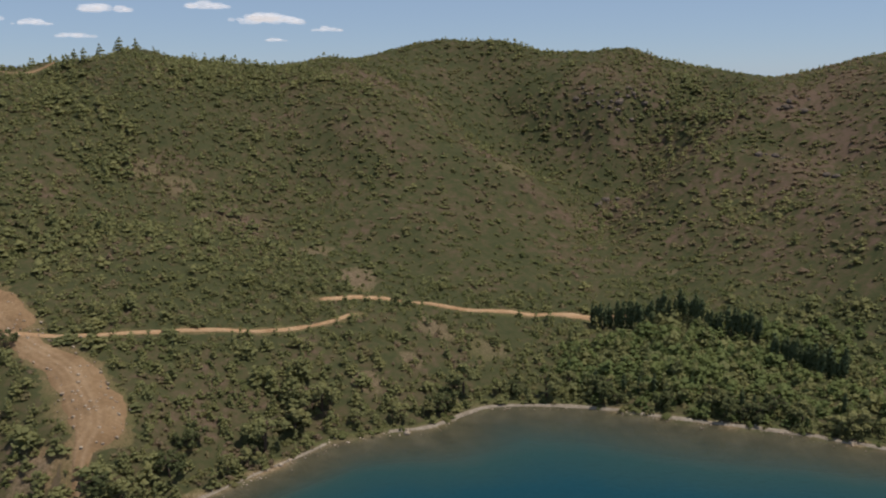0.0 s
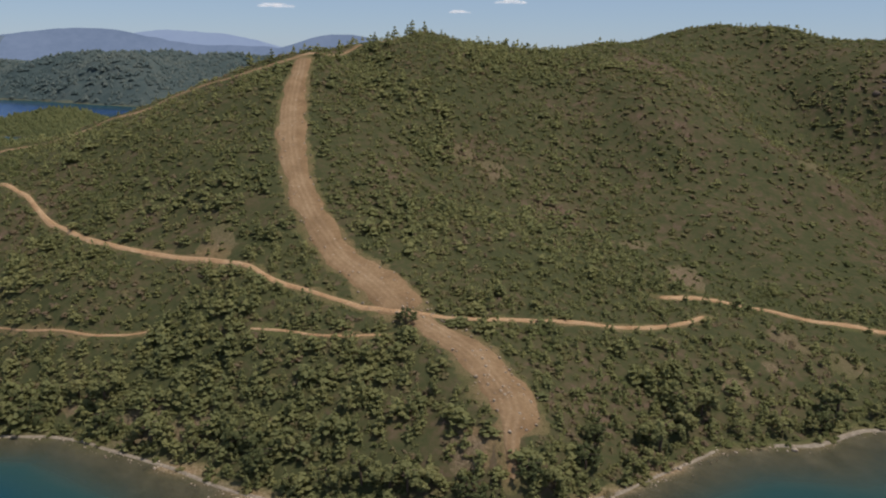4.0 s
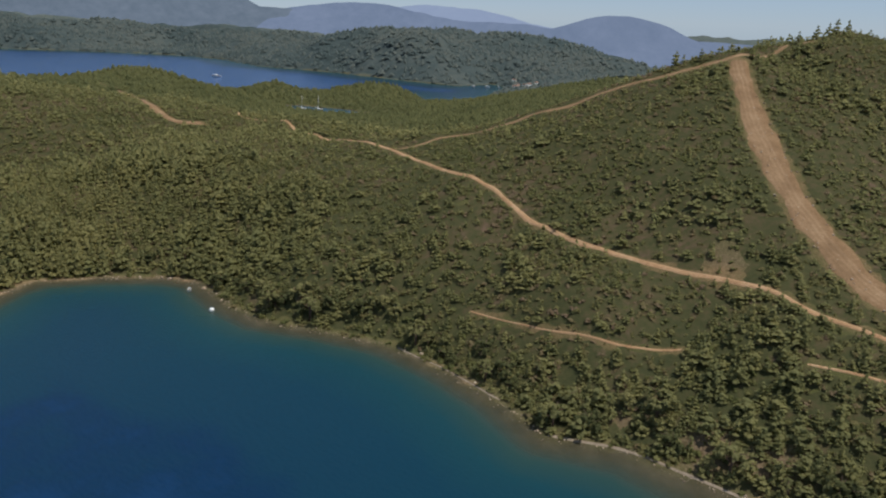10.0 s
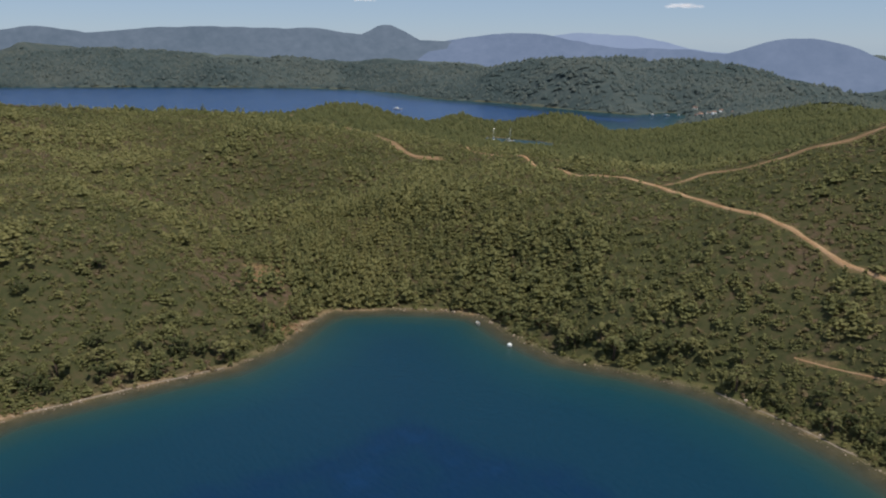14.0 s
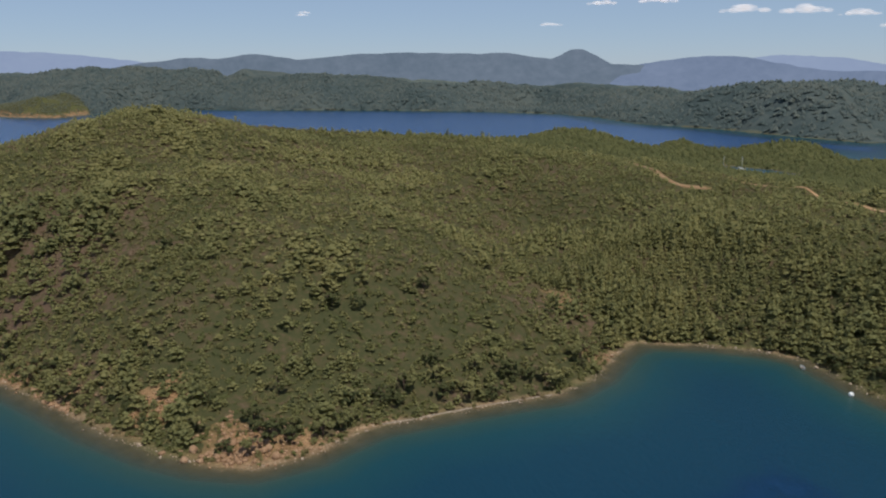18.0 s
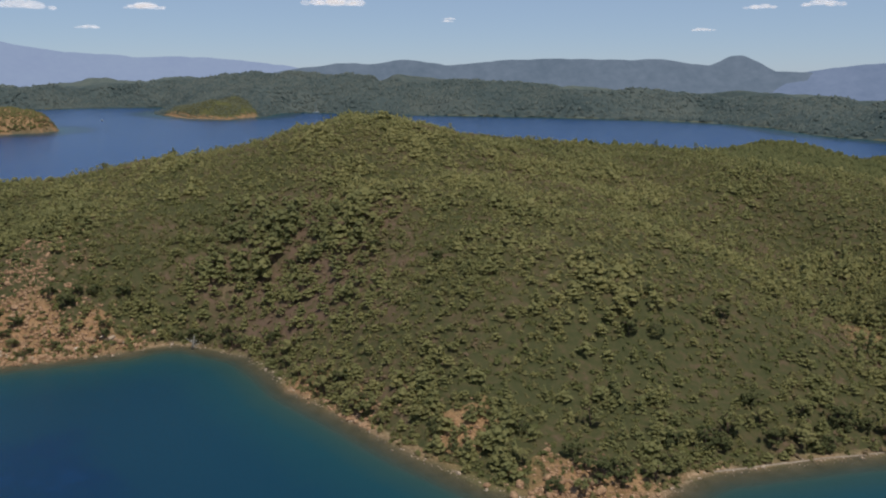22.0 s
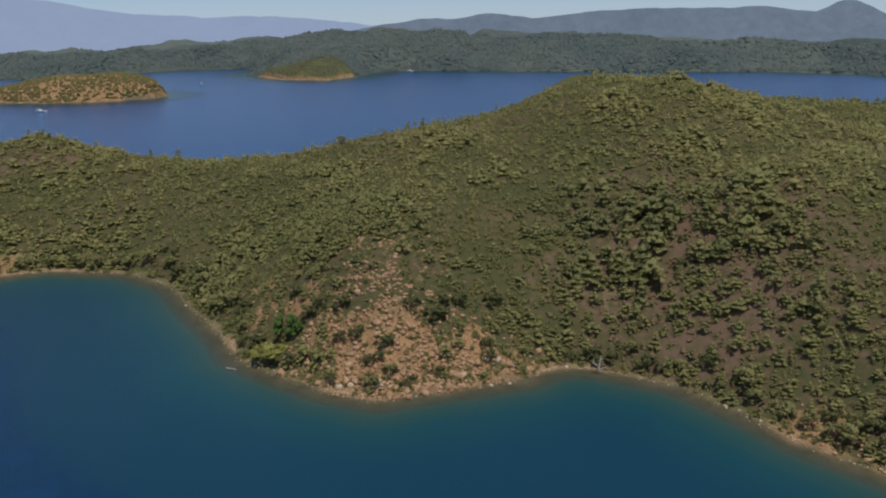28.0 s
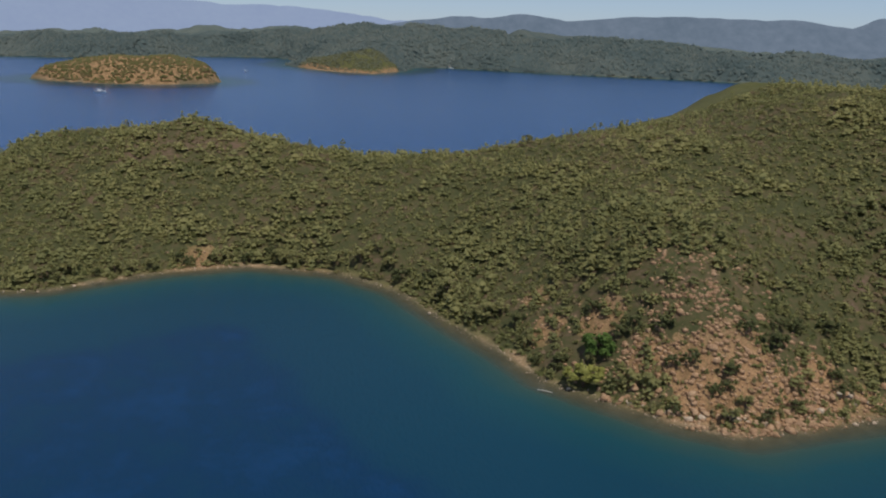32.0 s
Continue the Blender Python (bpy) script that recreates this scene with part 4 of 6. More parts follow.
def plant_hills():
    # pines of the slopes
    x, y, rng = seeds(-990, 330, -520, 600, 2.9, 5)
    d = shore_distance(x, y)
    keep = (d > 1.8) & inside(x, y, BAY_SIDE)
    x, y, d = x[keep], y[keep], d[keep]
    gap, bare = way_gap(x, y), bareness(x, y)
    dense = 0.6 * fbm(x, y, 60, 4, 2) + 0.4 * fbm(x, y, 17, 3, 5)
    close, scrubby, dark, yellow = zone(x, y, CLOSE_WOOD), zone(x, y, OPEN_SCRUB), zone(x, y, DARK_WOOD), zone(x, y, YELLOW_SCRUB)
    low_scrub = smoothstep(-150, -60, x) * smoothstep(230, 280, y)
    gully = np.exp(-(gully_gap(x, y) / 12) ** 2)
    dry = dryness(x, y)
    p = 0.84 + 0.15 * smoothstep(40, 12, d) + 2.2 * (dense - 0.48) + 0.40 * close - 0.48 * scrubby - 0.34 * low_scrub - 0.30 * bare - 0.30 * dry + 0.45 * gully + 0.10 * yellow + 0.02 * dark
    head = np.maximum(np.exp(-(np.hypot(x + 622, y + 192) / 36) ** 4), np.exp(-(np.hypot(x + 434, y + 50) / 17) ** 4))
    p = p - 0.80 * head
    keep = (gap > 0.9) & (np.hypot(x + 645, y + 221) > 10) & (np.hypot(x + 638, y + 230) > 8) & (rng.rand(len(x)) < p)
    x, y, d, dense, close, scrubby, dark, yellow, low, gully, gap, head = (v[keep] for v in (x, y, d, dense, close, scrubby, dark, yellow, low_scrub, gully, gap, head))
    cove = np.exp(-(((x + 455) / 75) ** 2 + ((y - 150) / 60) ** 2))
    grown = rng.rand(len(x))
    tall = (1.5 + 3.4 * grown ** 2.4 + 4.4 * cove + 1.0 * close * grown + (1.6 + 3.4 * grown) * dark + 1.2 * head + 2.0 * np.exp(-(((x - 75) / 45) ** 2 + ((y - 222) / 26) ** 2)) + 0.5 * smoothstep(45, 8, d)) * (1 - 0.32 * low * (1 - gully)) * (1.05 + 0.17 * yellow * (1 - dark))
    tall = tall * (0.74 + 0.62 * smoothstep(0.40, 0.62, fbm(x, y, 26, 3, 6)))
    wide = tall ** 0.8 * (1.15 + 0.8 * rng.rand(len(x))) * (1 - 0.25 * cove) * (1 + 0.08 * yellow)
    tint = np.clip(0.12 + 0.62 * rng.rand(len(x)) + 0.5 * (fbm(x, y, 45, 3, 1) - 0.5) + 0.38 * yellow * (1 - dark) - 0.22 * dark - 0.15 * gully - 0.04 * (x > -330) + 0.22 * cove, 0, 1)
    tall = np.minimum(tall, np.minimum(1.5 + 0.9 * gap, 0.8 + 0.6 * np.maximum(line_distance(x, y, [p[:2] for p in RIDGE_TRACK])[0] - 2.4, 0)))
    z = height_at(x, y) - 0.12
    grove = (np.hypot((x - 78) / 62, (y - 222) / 32) < 1) & (rng.rand(len(x)) < 0.6)
    conic, near = rng.rand(len(x)) < 0.5 + 0.5 * cove + 0.15 * (x > -330) - 0.3 * yellow - 0.2 * dark, (d < 75) & (x > -700) & (y > -260) & (x < 60)
    for pick, forms, stretch, seed, label in ((conic & near, PINE_NEAR, 1.05, 1, "young pointed green pines near the shore"), (conic & ~near, PINE_OFF, 1.0, 2, "young pointed green pines up the slopes"),
                                              (~conic & near, ROUND_NEAR, 0.95, 3, "round-crowned green pines near the shore"), (~conic & ~near, ROUND_OFF, 0.9, 4, "round-crowned green pines up the slopes")):
        pick = pick & ~grove
        scatter("pine_wood", forms, x[pick], y[pick], z[pick], tall[pick] * stretch, wide[pick], tint[pick], PINE, seed, label, "pines", smooth=False)
    scatter("grove", ROUND_NEAR, x[grove], y[grove], z[grove], tall[grove], wide[grove], tint[grove], GROVE, 12, "fresh green broad-leaved trees of the valley mouth by the bay", "trees", smooth=False)
    # the low mat of scrub under them
    xs, ys = np.arange(-985, 340, 1.9), np.arange(-515, 610, 1.9)
    mx, my = np.meshgrid(xs, ys)
    mx = mx + 0.7 * (value_noise(mx, my, 2.3, 1) - 0.5)
    my = my + 0.7 * (value_noise(mx, my, 2.3, 2) - 0.5)
    within = inside(mx.ravel(), my.ravel(), BAY_SIDE).reshape(mx.shape)
    md, mg, mb = (np.full(mx.shape, v) for v in (-9.0, -9.0, 1.0))
    md[within], mg[within], mb[within] = shore_distance(mx[within], my[within]), way_gap(mx[within], my[within]), bareness(mx[within], my[within])
    lumps = value_noise(mx, my, 3.4, 3) + 0.6 * value_noise(mx, my, 1.7, 5)
    cover = smoothstep(0.42, 0.62, fbm(mx, my, 22, 4, 7) + 0.44 - 0.76 * mb)
    cover = cover * smoothstep(1.2, 5.0, md + 4 * (fbm(mx, my, 20, 3, 7) - 0.5)) * smoothstep(-0.3, 1.3, mg + 1.6 * (value_noise(mx, my, 5, 2) - 0.5))
    mz = height_at(mx, my) - 0.40 + cover * (0.16 + 0.36 * lumps + 0.40 * np.random.RandomState(8).rand(*mx.shape))
    tint = 0.20 + 0.06 * (mx < -400) + 0.75 * (value_noise(mx, my, 3.2, 6) - 0.5) + 0.9 * (fbm(mx, my, 16, 3, 4) - 0.5) + 0.7 * (np.random.RandomState(9).rand(*mx.shape) - 0.5) + 0.75 * dryness(mx, my) - 0.12 * ((mx > -400) & (my < 360)) + 0.02 * zone(mx, my, YELLOW_SCRUB) + 0.15 * zone(mx, my, DARK_WOOD)
    faces = grid_faces(*mx.shape)
    faces = faces[(cover.ravel()[faces] > 0.02).any(1)]
    used, flat = np.unique(faces, return_inverse=True)
    mat_mesh = mesh_object("low_scrub", np.stack([mx, my, mz], -1).reshape(-1, 3)[used], flat.reshape(-1, 4), LOW_SCRUB, smooth=False, tint=np.clip(tint, 0, 1.2).ravel()[used])
    tagged(mat_mesh, "knee-high olive and brown scrub growing close together", "scrub", kind="stuff")
    # scrub between them
    x, y, rng = seeds(-990, 330, -520, 600, 2.7, 6)
    d = shore_distance(x, y)
    keep = (d > 0.8) & inside(x, y, BAY_SIDE)
    x, y, d = x[keep], y[keep], d[keep]
    gap, bare = way_gap(x, y), bareness(x, y)
    dense = fbm(x, y, 35, 4, 4)
    away = (((x > -60) & (y > 270)) | (x < -740) | (y > 400)).astype(float)
    keep = (gap > 0.3) & (np.hypot(x + 645, y + 221) > 7) & (np.hypot(x + 638, y + 230) > 6) & (rng.rand(len(x)) < (0.66 + 0.9 * (dense - 0.5) - 0.12 * bare + 0.30 * np.exp(-(np.hypot(x + 622, y + 192) / 34) ** 4)) * (1 - 0.35 * away))
    x, y, dense, away, gap, bare = x[keep], y[keep], dense[keep], away[keep], gap[keep], bare[keep]
    tall = np.minimum(1.7 + 1.9 * rng.rand(len(x)) ** 2.0, 0.5 + 0.5 * gap)
    wide = np.minimum((2.0 + 2.6 * rng.rand(len(x)) ** 1.5) * (1 + 0.3 * away) * (1 - 0.3 * bare), 1.0 + 0.9 * gap)
    tint = np.clip(0.9 * rng.rand(len(x)) + 1.1 * (fbm(x, y, 24, 3, 2) - 0.5) + 0.6 * dryness(x, y) - 0.1 * zone(x, y, YELLOW_SCRUB), 0, 1.2)
    scatter("scrub", SHRUBS, x, y, height_at(x, y), tall, wide, tint, SCRUB, 3, "low olive and brown scrub covering the hillsides", "scrub", smooth=False)
    # the lagoon side of the saddle
    x, y, rng = seeds(-960, -180, 180, 880, 5.6, 9)
    d = shore_distance(x, y)
    keep = (d > 2.5) & ~inside(x, y, BAY_SIDE) & (way_gap(x, y) > 1.5) & (rng.rand(len(x)) < 0.9)
    x, y = x[keep], y[keep]
    tall = 2.6 + 4.0 * rng.rand(len(x)) ** 1.8
    wide = 4.0 + 3.5 * rng.rand(len(x))
    scatter("pine_wood", FAR_CLUMPS, x, y, height_at(x, y) - 0.2, tall, wide, np.clip(0.7 * rng.rand(len(x)) + 0.8 * (fbm(x, y, 60, 3, 2) - 0.5), 0, 1), BROAD, 8, "green pines on the low ground by the lagoon", "pines", smooth=False)
    # woods beyond: one uneven canopy over the far shores
    fx, fy = np.meshgrid(np.arange(-3090, 60, 9.0), np.arange(-800, 1640, 9.0))
    rng = np.random.RandomState(7)
    fx, fy = fx + 4 * (rng.rand(*fx.shape) - 0.5), fy + 4 * (rng.rand(*fx.shape) - 0.5)
    fd = shore_distance(fx, fy)
    beyond = ~inside(fx.ravel(), fy.ravel(), BAY_SIDE).reshape(fx.shape) & ~((fx > -960) & (fx < -180) & (fy > 180) & (fy < 880)) & (np.hypot(fx + 1925, fy + 365) > 260)
    beyond &= (fd > 1.5 + 7 * value_noise(fx, fy, 30, 3)) & (fd < 650) & ~((fx > -960) & (fy < 760)) & ~(fx > -60)
    crown = 0.5 + 1.6 * rng.rand(*fx.shape) + 1.0 * value_noise(fx, fy, 26, 2)
    tint = np.clip(0.05 + 0.75 * rng.rand(*fx.shape) + 2.0 * (fbm(fx, fy, 150, 4, 5) - 0.5) + 0.1, 0, 1.3)
    faces = grid_faces(*fx.shape)
    edge = (fd <= 8.5) & (fd > -10) & (np.hypot(fx + 1925, fy + 365) > 260)
    head = np.hypot((fx + 2205) / 150, (fy - 95) / 125) < 1
    faces = faces[(beyond | edge).ravel()[faces].all(1) & beyond.ravel()[faces].any(1) & ~head.ravel()[faces].any(1)]
    used, flat = np.unique(faces, return_inverse=True)
    far = mesh_object("far_woods", np.stack([fx, fy, np.where(beyond, height_at(fx, fy) + crown, np.where(fd > 0, height_at(fx, fy) - 0.4, -1.0))], -1).reshape(-1, 3)[used], flat.reshape(-1, 4), HAZED_WOOD, tint=tint.ravel()[used])
    tagged(far, "distant green pine woods beyond the water, blue-grey with painted haze", "woods", kind="stuff")
    # crowns standing out of that canopy along the nearer shores
    x, y, rng = seeds(-3000, 0, -780, 1600, 9.0, 27)
    d = shore_distance(x, y)
    keep = (d > 3) & (d < 420) & (np.hypot(x + 1925, y + 365) > 260) & (np.hypot((x + 2205) / 150, (y - 95) / 125) > 1) & ~inside(x, y, BAY_SIDE) & ~((x > -960) & (y < 880)) & ~(x > -60) & (rng.rand(len(x)) < 0.62 + 0.38 * (fbm(x, y, 70, 3, 4) > 0.46))
    x, y = x[keep], y[keep]
    tall = 4.5 + 6.0 * rng.rand(len(x)) ** 1.5
    scatter("far_trees", FAR_CLUMPS, x, y, height_at(x, y) + 0.3, tall, 8 + 8 * rng.rand(len(x)) ** 1.5, np.clip(0.95 * rng.rand(len(x)) + 0.2 + 1.2 * (fbm(x, y, 150, 4, 5) - 0.5), 0, 1.3), HAZED_WOOD, 28, "rounded pine crowns of the woods beyond the water", "trees", smooth=False)
    # the olive headland before them
    x, y, rng = seeds(-2370, -2040, -50, 240, 4.4, 18)
    keep = (np.hypot((x + 2205) / 165, (y - 95) / 140) < 1) & (shore_distance(x, y) > 5) & (rng.rand(len(x)) < 0.35 + 0.6 * (fbm(x, y, 50, 3, 1) > 0.40))
    x, y = x[keep], y[keep]
    tall = 1.6 + 2.6 * rng.rand(len(x)) ** 2
    scatter("headland_scrub", FAR_CLUMPS, x, y, height_at(x, y) - 0.3, tall, tall * 2.3, 0.25 + 0.6 * rng.rand(len(x)), HAZED_HEAD_SCRUB, 19, "olive scrub on the low rocky headland in the lagoon", "scrub")
    # the island's scrub
    x, y, rng = seeds(-2060, -1790, -540, -180, 3.8, 8)
    keep = (shore_distance(x, y) > 4) & (rng.rand(len(x)) < 0.45 + 0.55 * (fbm(x, y, 55, 3, 1) > 0.43))
    x, y = x[keep], y[keep]
    tall = 1.5 + 2.2 * rng.rand(len(x))
    scatter("island_scrub", FAR_CLUMPS, x, y, height_at(x, y) - 0.3, tall, tall * 2.4, 0.2 + 0.6 * rng.rand(len(x)), SCRUB, 9, "green scrub on the red island", "scrub")


plant_hills()


# ---------------------------------------------------------------- far mountains and clouds
def mountain(name, line, width, mat, label, seed=0):
    """A closed ridge: a crest line with uneven flanks down to the plain."""
    pts = np.array(line, float)
    s = np.concatenate([[0], np.cumsum(np.hypot(*np.diff(pts[:, :2], axis=0).T))])
    q = np.linspace(0, s[-1], max(40, int(s[-1] / 22)))
    x, y, z = (np.interp(q, s, pts[:, i]) for i in range(3))
    for _ in range(3):
        z[1:-1] = (z[:-2] + 2 * z[1:-1] + z[2:]) / 4
    z = z + (fbm(q + 1000 * seed, q * 0, 280, 5, seed) - 0.5) * 30 * np.clip((z - 20) / 70, 0, 1)
    z = z + (fbm(q + 700 * seed, q * 0, 70, 3, seed + 3) - 0.5) * 13 * np.clip((z - 20) / 70, 0, 1)
    tx, ty = np.gradient(x), np.gradient(y)
    n = np.hypot(tx, ty)
    across = np.linspace(-1, 1, 15)
    drop = 1 - np.abs(across) ** 0.85
    px, py = x[:, None] - (ty / n)[:, None] * across * width, y[:, None] + (tx / n)[:, None] * across * width
    pz = -20 + (z[:, None] + 20) * drop + (fbm(px, py, 220, 4, seed + 2) - 0.5) * 34 * drop * (1 - drop) * 4
    ob = mesh_object(name, np.stack([px, py, pz], -1).reshape(-1, 3), grid_faces(*px.shape), mat, smooth=True)
    return tagged(ob, label, "mountain", kind="structure")


# three depths of haze, each painted as a glow
HAZE_NEAR = hazed_backdrop("hazed_near", (0.090, 0.122, 0.166), (0.126, 0.160, 0.212))
HAZE_MID = hazed_backdrop("hazed_mid", (0.120, 0.160, 0.245), (0.150, 0.192, 0.285))
HAZE_FAR = hazed_backdrop("hazed_far", (0.200, 0.252, 0.375), (0.215, 0.270, 0.388))
RANGE_WEST = [(-4300, -2600, 330), (-4400, -1700, 300), (-4497, -1077, 282), (-4552, -770, 275), (-4577, -548, 252), (-4587, -409, 227), (-4593, -238, 201), (-4576, 209, 182), (-4533, 544, 172),
              (-4474, 830, 136), (-4411, 1062, 100), (-4300, 1350, 80)]
RANGE_MIDDLE = [(-2980, 150, -15), (-2960, 280, 60), (-2945, 377, 88), (-2923, 482, 107), (-2882, 642, 127), (-2849, 749, 121), (-2806, 865, 143), (-2742, 1018, 134), (-2682, 1141, 145), (-2625, 1245, 152), (-2476, 1477, 151),
                (-2356, 1631, 150), (-2270, 1730, 132), (-2136, 1880, 116), (-2028, 1964, 106), (-1960, 2025, 60), (-1900, 2070, -15)]
KNOB = [(-2330, 1690, 100), (-2290, 1740, 128), (-2262, 1767, 142), (-2240, 1788, 163), (-2214, 1814, 165), (-2178, 1852, 142), (-2140, 1890, 110)]
RANGE_NORTH = [(-2500, 1700, -15), (-2300, 1800, 60), (-2100, 1900, 100), (-2020, 1995, 118), (-1927, 2048, 135), (-1832, 2115, 135), (-1752, 2171, 120), (-1669, 2222, 92), (-1500, 2272, 84), (-1302, 2324, 75), (-1216, 2346, 71), (-1000, 2380, 62), (-700, 2400, 53), (-300, 2420, 48), (100, 2420, 40), (400, 2400, -15)]
RANGE_BACK = [(-2900, 2350, 60), (-2582, 2609, 96), (-2319, 2814, 118), (-2251, 2859, 128), (-2157, 2921, 144), (-2006, 3010, 140), (-1874, 3080, 113), (-1695, 3161, 73), (-1500, 3220, 60), (-1300, 3280, 50), (-1000, 3300, -15)]
LONE_PEAK = [(-960, 1450, 58), (-897, 1486, 74), (-851, 1508, 86), (-827, 1519, 98), (-778, 1540, 114), (-738, 1555, 119), (-688, 1574, 112), (-658, 1584, 106), (-627, 1594, 92), (-596, 1603, 74), (-560, 1612, 68), (-487, 1631, 64), (-300, 1660, 50), (-150, 1680, -15)]
mountain("backdrop", RANGE_WEST, 420, HAZE_FAR, "mountain range, pale blue with painted haze", 1)
mountain("backdrop", RANGE_MIDDLE, 240, HAZE_NEAR, "dark wooded ridge beyond the woods, blue-grey with painted haze", 2)
mountain("backdrop", KNOB, 110, HAZE_NEAR, "rounded knob behind the ridge, blue with painted haze", 3)
mountain("backdrop", RANGE_NORTH, 260, HAZE_MID, "hills blue with painted haze", 4)
mountain("backdrop", RANGE_BACK, 320, HAZE_FAR, "mountains behind the hills, pale blue with painted haze", 5)
mountain("backdrop", LONE_PEAK, 170, HAZE_MID, "lone peak beyond the lagoon, blue with painted haze", 6)


CLOUD = mottled("cloud", [(0.3, (0.20, 0.20, 0.21)), (0.7, (0.24, 0.24, 0.24))], 0.004, rough=1.0, spec=0.0, relief=0.0)
GLOWING_CLOUD = CLOUD.node_tree.nodes["Principled BSDF"]
# a glow is added for the sunlight scattered through the cloud
GLOWING_CLOUD.inputs["Emission Color"].default_value, GLOWING_CLOUD.inputs["Emission Strength"].default_value = (0.78, 0.74, 0.75, 1), 0.78
GLOWING_CLOUD.inputs["Alpha"].default_value = 0.16


def lump(rng, rings, segs, rough):
    """A closed uneven ball of unit size, as vertices and triangles."""
    v = [(0, 0, -1)]
    for i in range(rings):
        a = math.pi * (i + 1) / (rings + 1)
        for k in range(segs):
            b = 6.283 * (k + 0.5 * (i % 2)) / segs
            q = 1 + rough * (rng.rand() - 0.5) * 2
            v.append((q * math.sin(a) * math.cos(b), q * math.sin(a) * math.sin(b), -q * math.cos(a)))
    v.append((0, 0, 1))
    f = []
    for k in range(segs):
        n = (k + 1) % segs
        f.append((0, 1 + n, 1 + k))
        for i in range(rings - 1):
            a, b = 1 + i * segs, 1 + (i + 1) * segs
            f += [(a + k, a + n, b + n), (a + k, b + n, b + k)]
        f.append((len(v) - 1, 1 + (rings - 1) * segs + k, 1 + (rings - 1) * segs + n))
    return np.array(v), np.array(f)


def cloud(x, y, z, wide, seed):
    rng = np.random.RandomState(seed)
    side = np.array([y, -x]) / math.hypot(x, y)
    pieces = []
    for i in range(11):
        u = (i - 5) / 5.6 + 0.1 * rng.randn()
        v, f = lump(rng, 4, 8, 0.16)
        r = wide * (0.07 + 0.06 * rng.rand()) * (1.1 - 0.6 * abs(u))
        c = np.array([x + side[0] * u * wide * 0.45, y + side[1] * u * wide * 0.45, z + r * 0.35 + wide * 0.05 * rng.rand() * (1 - abs(u))])
        pieces.append((v * np.array([r * 1.3, r * 1.3, r * 0.6]) + c, f))
    v, f = joined(pieces)
    tagged(mesh_object("cloud", v, f, CLOUD, smooth=True), "small white fair-weather cloud low in the sky", "cloud", kind="structure")


CLOUDS = [(-2240, 3672, 335, 191), (-1962, 3828, 404, 318), (-1517, 4026, 430, 270), (-1251, 4117, 368, 350), (-924, 4202, 317, 191), (-2102, 3781, 279, 191), (-1191, 4114, 264, 127), (-4532, 158, 415, 191), (-4364, 1094, 448, 350), (-4155, 1654, 366, 70), (-3425, 2763, 312, 121), (-3238, 2957, 416, 159), (-3032, 3144, 421, 223), (-2695, 3404, 363, 254), (-2458, 3558, 354, 254), (-4587, -400, 398, 318), (-4592, -111, 313, 127), (-4580, 161, 413, 191), (-4398, 1103, 451, 254), (-4176, 1672, 380, 79), (-1201, 4136, 356, 382)]
for i, (x, y, z, w) in enumerate(CLOUDS):
    cloud(x, y, z, w, 100 + i)


# ---------------------------------------------------------------- trees that stand out
def thing(name, label, category, group=""):
    return tagged(new(name), label, category, group)


def part(name, shape, mat, parent, label="", smooth=False, tint=None):
    """One mesh part under a thing, from vertices and triangles."""
    v, f = shape
    extra = {} if tint is None else {"tint": np.full(len(v), tint)}
    ob = mesh_object(name, v, f, mat, parent, smooth, **extra)
    return tagged(ob, label) if label else ob


def limb(points, radii, segs=6):
    """A tapered bent tube through the points."""
    v, f = [], []
    pts = [Vector(p) for p in points]
    for i, (p, r) in enumerate(zip(pts, radii)):
        d = (pts[min(i + 1, len(pts) - 1)] - pts[max(i - 1, 0)]).normalized()
        a = d.orthogonal().normalized()
        b = d.cross(a)
        v += [tuple(p + (a * math.cos(6.283 * k / segs) + b * math.sin(6.283 * k / segs)) * r) for k in range(segs)]
    for i in range(len(pts) - 1):
        for k in range(segs):
            n = (k + 1) % segs
            f += [(i * segs + k, i * segs + n, (i + 1) * segs + n), (i * segs + k, (i + 1) * segs + n, (i + 1) * segs + k)]
    v += [tuple(pts[0]), tuple(pts[-1])]
    last = (len(pts) - 1) * segs
    for k in range(segs):
        n = (k + 1) % segs
        f += [(len(v) - 2, n, k), (len(v) - 1, last + k, last + n)]
    return np.array(v), np.array(f)


def box_shape(x0, x1, y0, y1, z0, z1, inset=0.0):
    v = [(x0, y0, z0), (x1, y0, z0), (x1, y1, z0), (x0, y1, z0), (x0 + inset, y0 + inset, z1), (x1 - inset, y0 + inset, z1), (x1 - inset, y1 - inset, z1), (x0 + inset, y1 - inset, z1)]
    f = [(0, 2, 1), (0, 3, 2), (4, 5, 6), (4, 6, 7), (0, 1, 5), (0, 5, 4), (1, 2, 6), (1, 6, 5), (2, 3, 7), (2, 7, 6), (3, 0, 4), (3, 4, 7)]
    return np.array(v, float), np.array(f)


